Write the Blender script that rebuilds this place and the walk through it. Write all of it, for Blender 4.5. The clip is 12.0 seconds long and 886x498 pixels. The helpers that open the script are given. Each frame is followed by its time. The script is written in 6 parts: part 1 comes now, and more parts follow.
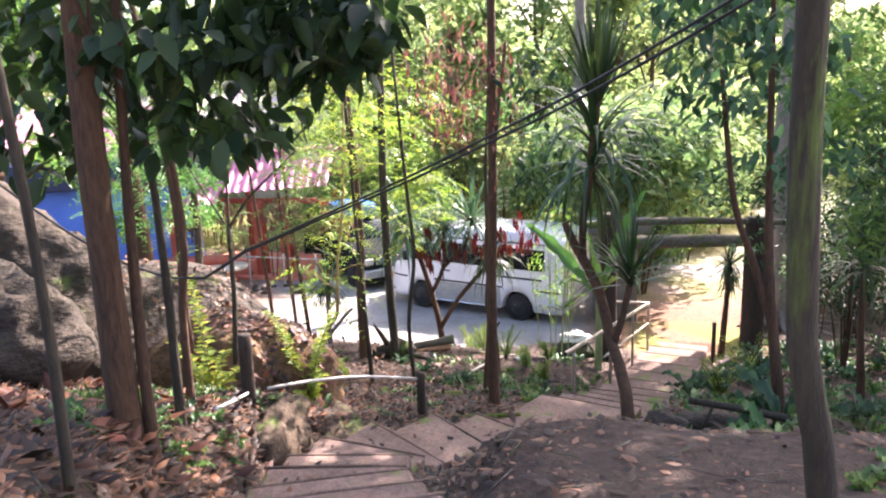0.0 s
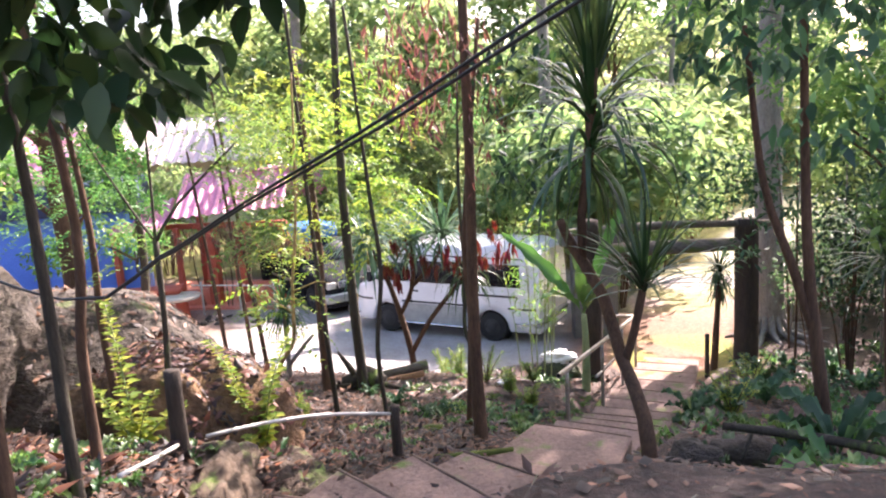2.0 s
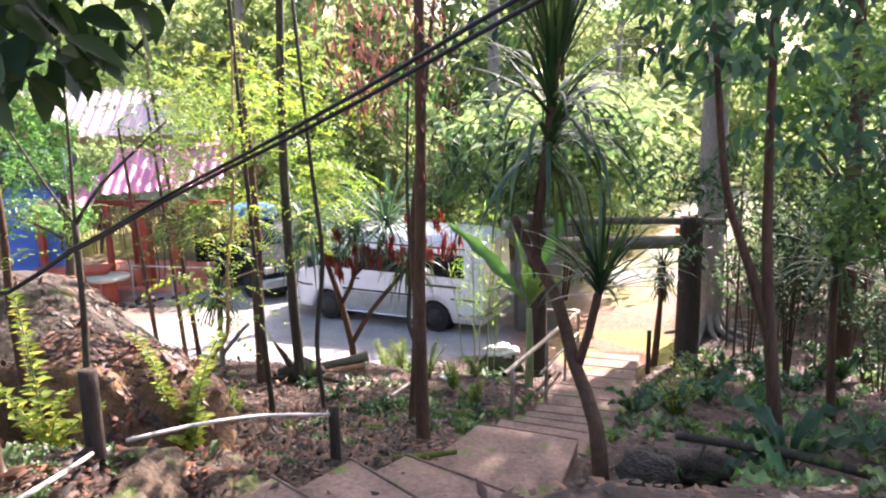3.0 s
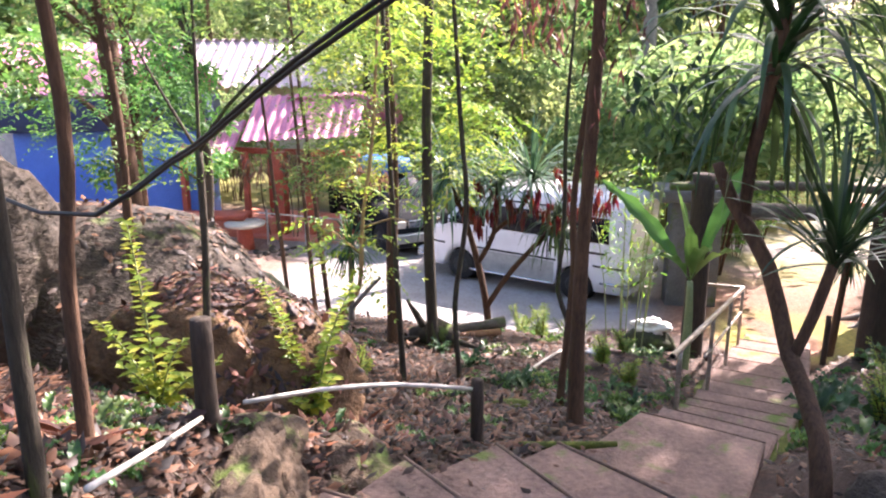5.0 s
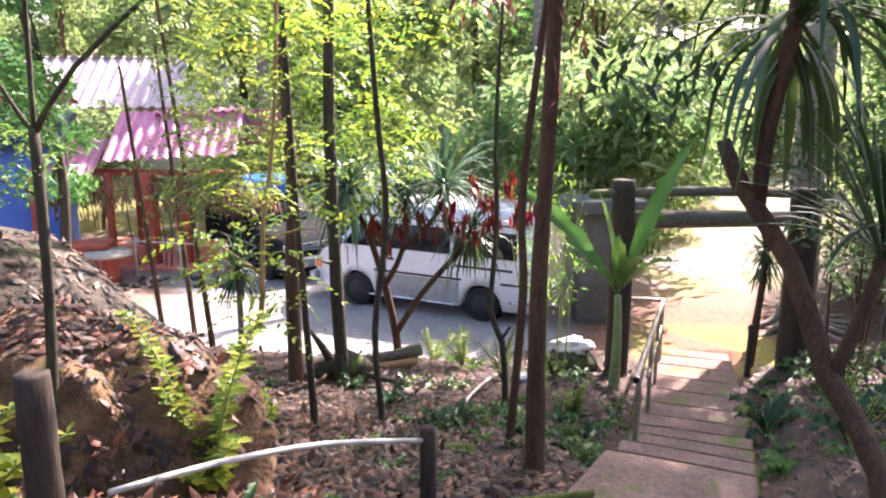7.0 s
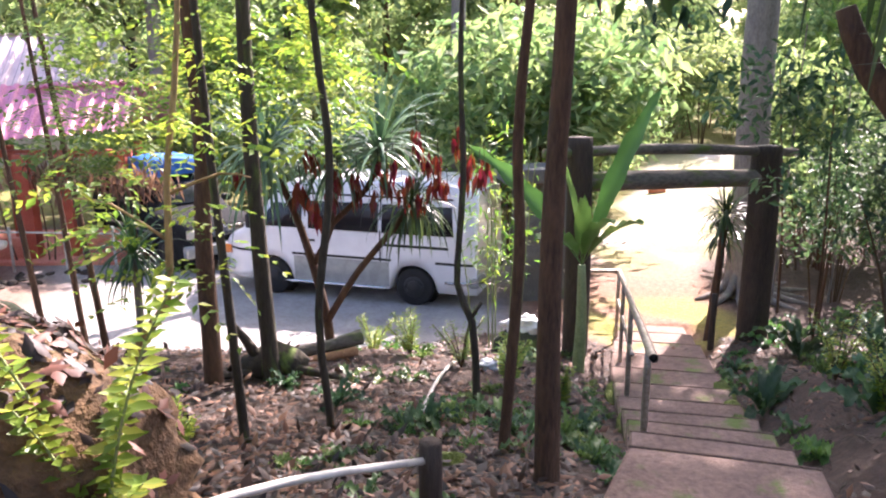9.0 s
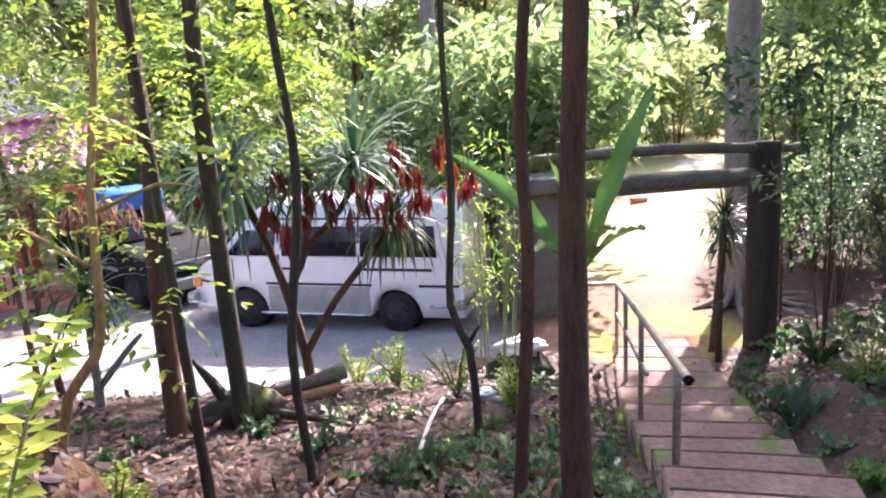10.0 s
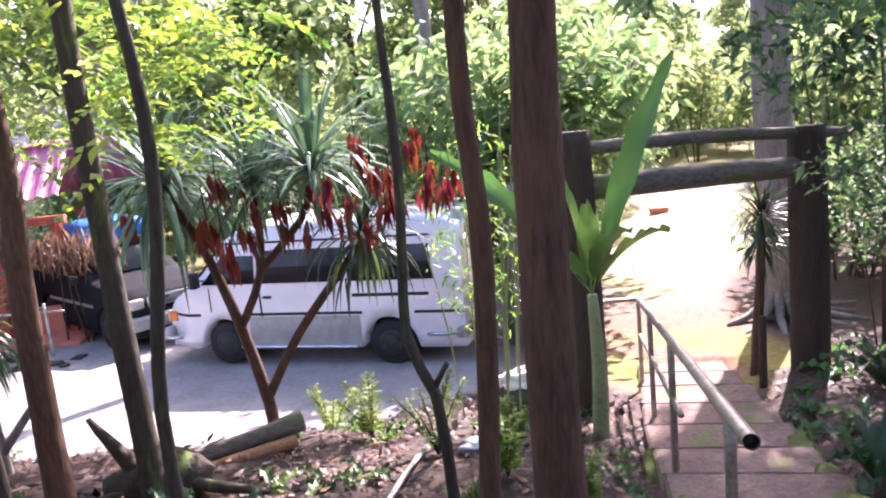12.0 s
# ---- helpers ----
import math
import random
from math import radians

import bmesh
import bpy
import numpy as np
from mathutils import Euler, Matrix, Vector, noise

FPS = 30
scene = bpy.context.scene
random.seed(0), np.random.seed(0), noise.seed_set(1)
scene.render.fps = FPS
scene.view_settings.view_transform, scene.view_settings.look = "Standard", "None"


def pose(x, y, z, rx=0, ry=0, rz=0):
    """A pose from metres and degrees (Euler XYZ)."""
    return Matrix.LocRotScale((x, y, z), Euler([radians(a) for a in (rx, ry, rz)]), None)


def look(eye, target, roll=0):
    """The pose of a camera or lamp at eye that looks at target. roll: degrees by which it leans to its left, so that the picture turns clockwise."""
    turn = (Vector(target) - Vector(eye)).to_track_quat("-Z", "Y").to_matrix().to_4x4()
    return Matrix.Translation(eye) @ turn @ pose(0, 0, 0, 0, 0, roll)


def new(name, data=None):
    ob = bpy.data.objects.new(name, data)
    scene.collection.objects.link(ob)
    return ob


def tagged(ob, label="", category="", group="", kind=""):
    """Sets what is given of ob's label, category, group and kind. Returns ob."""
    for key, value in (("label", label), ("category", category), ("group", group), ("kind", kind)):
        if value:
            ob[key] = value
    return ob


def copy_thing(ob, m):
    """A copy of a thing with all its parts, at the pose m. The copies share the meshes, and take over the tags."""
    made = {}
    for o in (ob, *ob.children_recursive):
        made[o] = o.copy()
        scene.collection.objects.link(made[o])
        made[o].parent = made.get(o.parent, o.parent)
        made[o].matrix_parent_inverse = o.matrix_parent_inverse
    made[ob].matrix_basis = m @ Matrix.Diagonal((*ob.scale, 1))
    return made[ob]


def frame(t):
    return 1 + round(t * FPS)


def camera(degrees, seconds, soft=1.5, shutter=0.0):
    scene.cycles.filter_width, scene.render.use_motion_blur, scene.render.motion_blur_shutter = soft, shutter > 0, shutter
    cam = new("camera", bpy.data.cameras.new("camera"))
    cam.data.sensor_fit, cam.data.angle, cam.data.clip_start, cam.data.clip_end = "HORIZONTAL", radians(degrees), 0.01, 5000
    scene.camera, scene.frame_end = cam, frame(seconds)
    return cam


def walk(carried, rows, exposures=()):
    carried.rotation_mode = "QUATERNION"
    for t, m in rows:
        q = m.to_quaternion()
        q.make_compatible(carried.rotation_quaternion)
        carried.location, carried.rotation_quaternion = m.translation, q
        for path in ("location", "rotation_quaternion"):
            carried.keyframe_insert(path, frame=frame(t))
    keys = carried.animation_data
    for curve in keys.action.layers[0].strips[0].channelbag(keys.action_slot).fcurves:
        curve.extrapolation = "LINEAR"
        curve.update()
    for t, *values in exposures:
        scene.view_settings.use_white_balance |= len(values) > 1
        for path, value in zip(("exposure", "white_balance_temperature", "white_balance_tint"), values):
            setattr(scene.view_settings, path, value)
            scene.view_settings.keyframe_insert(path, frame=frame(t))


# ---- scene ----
cam = camera(61.1, 12.0, 2.1)
PATH = [
    (0, (1.675, -0.23, 2.567), (1.209, 1.666, 2.137), -2.1),
    (0.5, (1.579, 0.064, 2.482), (1.1, 1.965, 2.084), -1.0),
    (1, (1.524, 0.282, 2.41), (1.078, 2.191, 2.013), -1.6),
    (1.5, (1.388, 0.536, 2.315), (0.991, 2.452, 1.9), -3.0),
    (2, (1.311, 0.855, 2.176), (0.942, 2.785, 1.805), -3.7),
    (2.5, (1.224, 1.048, 2.197), (0.987, 2.997, 1.819), -1.8),
    (3, (1.196, 1.191, 2.188), (0.982, 3.136, 1.771), -1.0),
    (3.5, (1.122, 1.357, 2.167), (0.728, 3.269, 1.732), 0.3),
    (3.7, (1.099, 1.424, 2.167), (0.656, 3.326, 1.737), 1.1),
    (5.3, (0.691, 2.234, 1.836), (0.151, 4.087, 1.31), -0.4),
    (5.5, (0.649, 2.314, 1.835), (0.15, 4.175, 1.301), -0.1),
    (6, (0.49, 2.557, 1.742), (0.239, 4.49, 1.293), -1.0),
    (6.5, (0.306, 2.778, 1.598), (0.078, 4.714, 1.152), -0.0),
    (6.7, (0.244, 2.911, 1.555), (0.01, 4.848, 1.119), 0.2),
    (8.3, (-0.153, 3.84, 1.185), (-0.23, 5.782, 0.714), -0.8),
    (8.5, (-0.216, 3.97, 1.129), (-0.257, 5.914, 0.663), -0.5),
    (9, (-0.335, 4.29, 0.998), (-0.315, 6.235, 0.531), -0.3),
    (9.5, (-0.381, 4.648, 0.84), (-0.361, 6.601, 0.407), 1.0),
    (10, (-0.395, 4.963, 0.8), (-0.316, 6.919, 0.392), -3.0),
    (10.5, (-0.332, 5.338, 0.737), (-0.206, 7.295, 0.346), -5.1),
    (11, (-0.195, 5.638, 0.685), (-0.035, 7.6, 0.331), -4.2),
    (11.5, (-0.127, 5.91, 0.542), (0.067, 7.864, 0.163), -3.7),
    (12, (-0.009, 6.242, 0.432), (0.02, 8.212, 0.092), -5.6),
]
walk(cam, [(t, look(eye, target, roll)) for t, eye, target, roll in PATH],
     [(0.0, 2.5, 6150, 27), (3.0, 2.42, 6150, 29), (8.5, 2.36, 6100, 30), (12.0, 2.5, 5850, 40)])

# ---- sky and sun ----
SUN_ELEVATION, SUN_AZIMUTH = 40.0, 30.0      # degrees; the azimuth is taken from ahead towards the right
world = bpy.data.worlds.new("world")
scene.world = world
world.use_nodes = True
sky = world.node_tree.nodes.new("ShaderNodeTexSky")
sky.sky_type, sky.sun_disc = "NISHITA", False
sky.sun_elevation, sky.sun_rotation = radians(SUN_ELEVATION), radians(SUN_AZIMUTH)
sky.air_density, sky.dust_density, sky.ozone_density = 1.2, 4.0, 1.0
world.node_tree.links.new(sky.outputs[0], world.node_tree.nodes["Background"].inputs[0])
world.node_tree.nodes["Background"].inputs[1].default_value = 0.115
sun_data = bpy.data.lights.new("sun", "SUN")
sun_data.energy, sun_data.angle, sun_data.color = 5.0, radians(0.6), (1.0, 0.91, 0.77)
sun = new("sun", sun_data)
sa, se = radians(SUN_AZIMUTH), radians(SUN_ELEVATION)
sun.matrix_world = look((30 * math.sin(sa) * math.cos(se), 30 * math.cos(sa) * math.cos(se), 30 * math.sin(se)), (0, 0, 0))
# ---- shape of the ground ----
WAY = [(1.8, -3.0, 2.2), (1.7, -0.3, 1.37), (1.2, 1.0, 1.02), (0.65, 2.3, 0.62), (0.2, 3.1, 0.32), (-0.2, 4.0, -0.05), (-0.38, 4.9, -0.36),
       (-0.28, 5.45, -0.54), (0.15, 5.95, -0.74), (0.65, 6.5, -0.95), (1.02, 7.1, -1.07), (1.17, 7.8, -1.17), (1.52, 9.0, -1.62), (1.77, 10.0, -1.97), (2.02, 11.15, -2.26), (2.27, 12.3, -2.43), (2.6, 13.7, -2.62), (2.88, 15.0, -2.88)]
HALF_WAY = [0.6, 0.6, 0.55, 0.55, 0.55, 0.5, 0.47, 0.52, 0.62, 0.7, 0.62, 0.5, 0.51, 0.55, 0.58, 0.6, 0.55, 0.5]
LEFT = ([-40, -6, 0, 2, 4.4, 5.1, 6, 7, 8, 9, 10.5, 12, 13, 14, 15, 16.5, 20, 30, 60, 120], [7, 3.2, 1.9, 1.2, 0.3, 0.0, -0.45, -0.92, -1.2, -1.4, -1.65, -2.0, -2.45, -2.68, -2.82, -2.95, -3.05, -3.1, -3.0, -2.0])
RIGHT = ([-40, -6, 0, 2, 3.2, 4.1, 4.9, 5.8, 6.5, 7.5, 9, 10.5, 12, 13, 14, 15, 16.5, 20, 30, 60, 120], [7, 3.2, 1.75, 1.05, 0.68, 0.5, 0.15, -0.3, -0.52, -0.88, -1.4, -1.8, -2.25, -2.5, -2.68, -2.8, -2.92, -3.0, -3.1, -3.0, -2.0])


def smooth(a, b, x):
    s = min(1.0, max(0.0, (x - a) / (b - a)))
    return s * s * (3 - 2 * s)


def way_at(x, y):
    """Distance beyond the edge of the way, and the height of the way there."""
    best = (99.0, 0.0)
    for i in range(len(WAY) - 1):
        (ax, ay, az), (bx, by, bz) = WAY[i], WAY[i + 1]
        dx, dy = bx - ax, by - ay
        s = min(1.0, max(0.0, ((x - ax) * dx + (y - ay) * dy) / (dx * dx + dy * dy)))
        d = math.hypot(x - ax - s * dx, y - ay - s * dy) - (HALF_WAY[i] * (1 - s) + HALF_WAY[i + 1] * s)
        if d < best[0]:
            best = (d, az + s * (bz - az))
    return best


def lot_mask(x, y):
    """1 on the pale lot and the drive, 0 on the wooded slope."""
    edge = 13.05 + 0.25 * math.sin(x * 1.3) + 0.12 * math.sin(x * 3.7 + 1) + 1.3 * smooth(-3.0, 0.4, x) - 0.9 * smooth(1.4, 2.2, x) * (1 - smooth(3.2, 3.8, x)) - 1.3 * smooth(-3.5, -7, x)
    lot = smooth(edge, edge + 0.25, y)
    right = 3.7 + max(0.0, y - 16) * 0.42 + 0.3 * math.sin(y * 0.9)
    left = 2.4 + (y - 15) * 0.3 + 0.25 * math.sin(y * 1.1)
    drive = smooth(left - 0.7, left, x) * (1 - smooth(36, 38, y))
    return lot * (1 - smooth(right, right + 0.8, x)) * max(drive, 1 - smooth(23.5, 24.5, y)) * smooth(-17, -15, x)


def gz(x, y):
    s = smooth(-0.4, 1.3, x - 0.45 * smooth(3.0, 4.2, y) * smooth(7.5, 6.2, y))
    z = float(np.interp(y, LEFT[0], LEFT[1])) * (1 - s) + float(np.interp(y, RIGHT[0], RIGHT[1])) * s
    if y < 15:
        z += (0.045 * math.sin(x * 1.7 + y * 0.6) * math.sin(y * 1.3 - x) + 0.02 * math.sin(x * 5.1) * math.cos(y * 4.3)) * smooth(15, 13, y)
        z += 0.35 * smooth(-2.5, -6.0, x) * smooth(14, 9, y)
        z += 0.25 * smooth(3.5, 8.0, x) * smooth(15, 9, y)
        d, w = way_at(x, y)
        z = w - 0.05 + (z - w + 0.05) * smooth(0.0, 0.6 + 1.1 * smooth(3.8, 4.6, y) * smooth(7.0, 6.0, y) * smooth(-0.2, 0.4, x), d)
    else:
        z += 0.6 * smooth(5, 12, x) * smooth(15, 18, y) + 0.5 * smooth(-14, -24, x)
        z += 6 * smooth(34, 90, abs(x) * 0.6 + y * 0.6)
    return z

# ---- materials ----
def nodes_of(name):
    m = bpy.data.materials.new(name)
    m.use_nodes = True
    return m, m.node_tree.nodes, m.node_tree.links


def ramp_node(n, l, fac, stops):
    r = n.new("ShaderNodeValToRGB")
    while len(r.color_ramp.elements) < len(stops):
        r.color_ramp.elements.new(0.5)
    for e, (p, c) in zip(r.color_ramp.elements, stops):
        e.position, e.color = p, (*c, 1)
    l.new(fac, r.inputs[0])
    return r.outputs[0]


def noise_node(n, l, vec, scale, detail=5, rough=0.6, distortion=0.0):
    t = n.new("ShaderNodeTexNoise")
    t.inputs["Scale"].default_value, t.inputs["Detail"].default_value = scale, detail
    t.inputs["Roughness"].default_value, t.inputs["Distortion"].default_value = rough, distortion
    l.new(vec, t.inputs["Vector"])
    return t.outputs["Fac"]


def mix_node(n, l, fac, a, b, mode="MIX"):
    m = n.new("ShaderNodeMix")
    m.data_type, m.blend_type = "RGBA", mode
    for socket, value in ((m.inputs[0], fac), (m.inputs[6], a), (m.inputs[7], b)):
        if isinstance(value, (int, float)):
            socket.default_value = value
        elif isinstance(value, tuple):
            socket.default_value = (*value, 1)
        else:
            l.new(value, socket)
    return m.outputs[2]


def bump_node(n, l, height, strength, distance):
    b = n.new("ShaderNodeBump")
    b.inputs["Strength"].default_value, b.inputs["Distance"].default_value = strength, distance
    l.new(height, b.inputs["Height"])
    return b.outputs[0]


def surface(name, dark, mid, light, scale=3.0, rough=0.85, bump=0.01, stretch=(1, 1, 1), fine=40.0, metal=0.0, moss=0.0, coat=0.0, world_space=False):
    """Mottled solid surface: two scales of noise, an optional growth of moss on upward faces."""
    m, n, l = nodes_of(name)
    bsdf = n["Principled BSDF"]
    tc = n.new("ShaderNodeNewGeometry").outputs["Position"] if world_space else n.new("ShaderNodeTexCoord").outputs["Object"]
    mp = n.new("ShaderNodeMapping")
    mp.inputs["Scale"].default_value = stretch
    l.new(tc, mp.inputs[0])
    big, small = noise_node(n, l, mp.outputs[0], scale), noise_node(n, l, mp.outputs[0], fine, 4, 0.7)
    col = ramp_node(n, l, big, ((0.3, dark), (0.5, mid), (0.7, light)))
    col = mix_node(n, l, 0.45, col, ramp_node(n, l, small, ((0.3, tuple(c * 0.55 for c in mid)), (0.7, tuple(min(1, c * 1.4) for c in light)))))
    if moss:
        mask = ramp_node(n, l, noise_node(n, l, mp.outputs[0], scale * 0.8, 6, 0.65), ((0.62 - moss * 0.3, (0, 0, 0)), (0.72 - moss * 0.3, (1, 1, 1))))
        col = mix_node(n, l, mask, col, (0.10, 0.14, 0.025))
    l.new(col, bsdf.inputs["Base Color"])
    bsdf.inputs["Roughness"].default_value, bsdf.inputs["Metallic"].default_value = rough, metal
    bsdf.inputs["Coat Weight"].default_value = coat
    add = n.new("ShaderNodeMath")
    add.operation = "ADD"
    l.new(big, add.inputs[0])
    l.new(small, add.inputs[1])
    if bump:
        l.new(bump_node(n, l, add.outputs[0], 0.8, bump), bsdf.inputs["Normal"])
    return m


def leaf_mat(name, a, b, c, through_light=0.4, rough=0.45, per_object=False):
    """Thin leaf: gloss on top, light passing through; colours vary from leaf to leaf."""
    m, n, l = nodes_of(name)
    bsdf, out = n["Principled BSDF"], n["Material Output"]
    geo, info = n.new("ShaderNodeNewGeometry"), n.new("ShaderNodeObjectInfo")
    col = ramp_node(n, l, geo.outputs["Random Per Island"], ((0.0, a), (0.5, b), (1.0, c)))
    patch = noise_node(n, l, geo.outputs["Position"], 0.9, 3)
    hsv = n.new("ShaderNodeHueSaturation")
    l.new(col, hsv.inputs["Color"])
    mr = n.new("ShaderNodeMapRange")
    mr.inputs[1].default_value, mr.inputs[2].default_value, mr.inputs[3].default_value, mr.inputs[4].default_value = 0.3, 0.7, 0.65, 1.35
    l.new(patch, mr.inputs[0])
    l.new(mr.outputs[0], hsv.inputs["Value"])
    mh = n.new("ShaderNodeMapRange")
    mh.inputs[3].default_value, mh.inputs[4].default_value = 0.47, 0.53
    l.new(info.outputs["Random"], mh.inputs[0])
    l.new(mh.outputs[0], hsv.inputs["Hue"])
    l.new(hsv.outputs[0], bsdf.inputs["Base Color"])
    bsdf.inputs["Roughness"].default_value = rough
    tr, mx = n.new("ShaderNodeBsdfTranslucent"), n.new("ShaderNodeMixShader")
    l.new(mix_node(n, l, 1.0, hsv.outputs[0], (1.0, 1.0, 0.8), "MULTIPLY"), tr.inputs[0])
    mx.inputs[0].default_value = through_light
    l.new(bsdf.outputs[0], mx.inputs[1])
    l.new(tr.outputs[0], mx.inputs[2])
    l.new(mx.outputs[0], out.inputs[0])
    return m


def plain(name, colour, rough=0.5, metal=0.0, coat=0.0, spec=0.5, grime=0.12, scale=6.0):
    """Painted or moulded surface with faint dirt."""
    m, n, l = nodes_of(name)
    b = n["Principled BSDF"]
    tc = n.new("ShaderNodeTexCoord").outputs["Object"]
    f = noise_node(n, l, tc, scale, 6, 0.65)
    l.new(ramp_node(n, l, f, ((0.35, tuple(c * (1 - 2 * grime) for c in colour)), (0.6, colour))), b.inputs["Base Color"])
    mr = n.new("ShaderNodeMapRange")
    mr.inputs[3].default_value, mr.inputs[4].default_value = max(0.02, rough - 0.08), rough + 0.12
    l.new(f, mr.inputs[0])
    l.new(mr.outputs[0], b.inputs["Roughness"])
    b.inputs["Metallic"].default_value, b.inputs["Coat Weight"].default_value = metal, coat
    b.inputs["Specular IOR Level"].default_value = spec
    return m


def ground_material():
    """Leaf mould and earth on the slope; pale packed concrete and orange earth on the lot, by the masks of the mesh."""
    m, n, l = nodes_of("ground")
    b = n["Principled BSDF"]
    pos = n.new("ShaderNodeNewGeometry").outputs["Position"]
    mask = n.new("ShaderNodeAttribute")
    mask.attribute_name = "lot"
    sep = n.new("ShaderNodeSeparateColor")
    l.new(mask.outputs["Color"], sep.inputs[0])
    n1, n2, n3 = noise_node(n, l, pos, 1.3, 8, 0.65), noise_node(n, l, pos, 14, 6, 0.7), noise_node(n, l, pos, 60, 4, 0.7)
    earth = ramp_node(n, l, n1, ((0.3, (0.028, 0.019, 0.014)), (0.5, (0.07, 0.047, 0.035)), (0.68, (0.13, 0.085, 0.064))))
    earth = mix_node(n, l, 0.5, earth, ramp_node(n, l, n2, ((0.35, (0.025, 0.015, 0.01)), (0.5, (0.075, 0.042, 0.028)), (0.68, (0.18, 0.11, 0.075)))))
    pale = ramp_node(n, l, n1, ((0.3, (0.25, 0.23, 0.21)), (0.5, (0.36, 0.335, 0.315)), (0.7, (0.45, 0.425, 0.405))))
    pale = mix_node(n, l, 0.35, pale, ramp_node(n, l, n2, ((0.35, (0.18, 0.155, 0.135)), (0.6, (0.46, 0.43, 0.41)))))
    clay = ramp_node(n, l, n2, ((0.3, (0.14, 0.065, 0.036)), (0.5, (0.22, 0.112, 0.065)), (0.7, (0.31, 0.18, 0.115))))
    grass = ramp_node(n, l, n2, ((0.3, (0.10, 0.12, 0.02)), (0.6, (0.32, 0.30, 0.04))))
    top = mix_node(n, l, sep.outputs[1], pale, clay)
    col = mix_node(n, l, sep.outputs[0], earth, top)
    l.new(mix_node(n, l, sep.outputs[2], col, grass), b.inputs["Base Color"])
    b.inputs["Roughness"].default_value = 0.93
    add = n.new("ShaderNodeMath")
    add.operation = "ADD"
    l.new(n2, add.inputs[0])
    l.new(n3, add.inputs[1])
    l.new(bump_node(n, l, add.outputs[0], 0.9, 0.025), b.inputs["Normal"])
    return m


GROUND = ground_material()
CONCRETE = surface("old_concrete", (0.07, 0.044, 0.033), (0.165, 0.102, 0.078), (0.27, 0.178, 0.138), 2.6, 0.9, 0.016, fine=22, moss=0.2, world_space=True)
CONCRETE_EDGE = surface("worn_edge", (0.085, 0.05, 0.037), (0.15, 0.098, 0.07), (0.23, 0.16, 0.12), 4, 0.9, 0.006, world_space=True)
ROCK = surface("weathered_rock", (0.012, 0.009, 0.007), (0.036, 0.027, 0.019), (0.085, 0.064, 0.045), 1.1, 0.92, 0.06, (1, 1, 2.2), fine=9, moss=0.12)
EARTH_ROCK = surface("clay_bank", (0.022, 0.013, 0.007), (0.085, 0.047, 0.022), (0.24, 0.135, 0.062), 2.4, 0.95, 0.05, fine=11, moss=0.08, world_space=True)
BANK = surface("dark_root_bank", (0.018, 0.011, 0.007), (0.05, 0.033, 0.02), (0.12, 0.08, 0.048), 3.5, 0.95, 0.04, fine=16, moss=0.25, world_space=True)
GREEN_ROCK = surface("mossy_rock", (0.012, 0.014, 0.009), (0.028, 0.034, 0.018), (0.06, 0.07, 0.03), 2.5, 0.9, 0.03, moss=0.2)
MOSS = surface("moss", (0.03, 0.04, 0.008), (0.08, 0.105, 0.015), (0.15, 0.18, 0.03), 9, 1.0, 0.02, fine=60)
BARK = surface("brown_bark", (0.021, 0.011, 0.005), (0.058, 0.028, 0.014), (0.14, 0.072, 0.034), 9, 0.9, 0.012, (1, 1, 0.18), 60)
BARK_GOLD = surface("pale_golden_bark", (0.10, 0.06, 0.02), (0.24, 0.15, 0.06), (0.42, 0.28, 0.12), 9, 0.8, 0.006, (1, 1, 0.2), 60)
BARK_DARK = surface("dark_bark", (0.015, 0.011, 0.007), (0.034, 0.026, 0.016), (0.068, 0.053, 0.032), 8, 0.9, 0.012, (1, 1, 0.2), 50, moss=0.2)
BARK_GREY = surface("grey_bark", (0.10, 0.085, 0.07), (0.19, 0.165, 0.14), (0.29, 0.26, 0.225), 6, 0.9, 0.01, (1, 1, 0.3), 40)
POST_WOOD = surface("old_post_wood", (0.016, 0.010, 0.006), (0.036, 0.023, 0.014), (0.07, 0.047, 0.029), 7, 0.9, 0.01, (1, 1, 0.15), 50)
LOG_WOOD = surface("grey_log_wood", (0.04, 0.033, 0.024), (0.11, 0.09, 0.065), (0.21, 0.175, 0.13), 5, 0.92, 0.01, (0.2, 1, 1), 40, moss=0.3)
STEEL = surface("weathered_steel_pipe", (0.12, 0.08, 0.045), (0.26, 0.21, 0.15), (0.45, 0.42, 0.37), 7, 0.45, 0.002, metal=0.6)
PVC = plain("grubby_white_pipe", (0.62, 0.58, 0.5), 0.5, grime=0.25)
BLACK_CABLE = plain("black_cable", (0.012, 0.012, 0.012), 0.5)
LEAF_FRESH = leaf_mat("fresh_leaves", (0.13, 0.25, 0.04), (0.24, 0.36, 0.05), (0.42, 0.46, 0.07), 0.55)
LEAF_MID = leaf_mat("green_leaves", (0.06, 0.15, 0.04), (0.13, 0.25, 0.06), (0.22, 0.36, 0.09), 0.55)
LEAF_DARK = leaf_mat("dark_leaves", (0.012, 0.035, 0.012), (0.025, 0.06, 0.02), (0.05, 0.095, 0.025), 0.35, 0.5)
LEAF_STRAP = leaf_mat("strap_leaves", (0.02, 0.05, 0.018), (0.04, 0.085, 0.03), (0.09, 0.15, 0.05), 0.3, 0.32)
LEAF_STRAP_PALE = leaf_mat("pale_strap_leaves", (0.05, 0.11, 0.06), (0.11, 0.2, 0.11), (0.22, 0.33, 0.2), 0.3, 0.35)
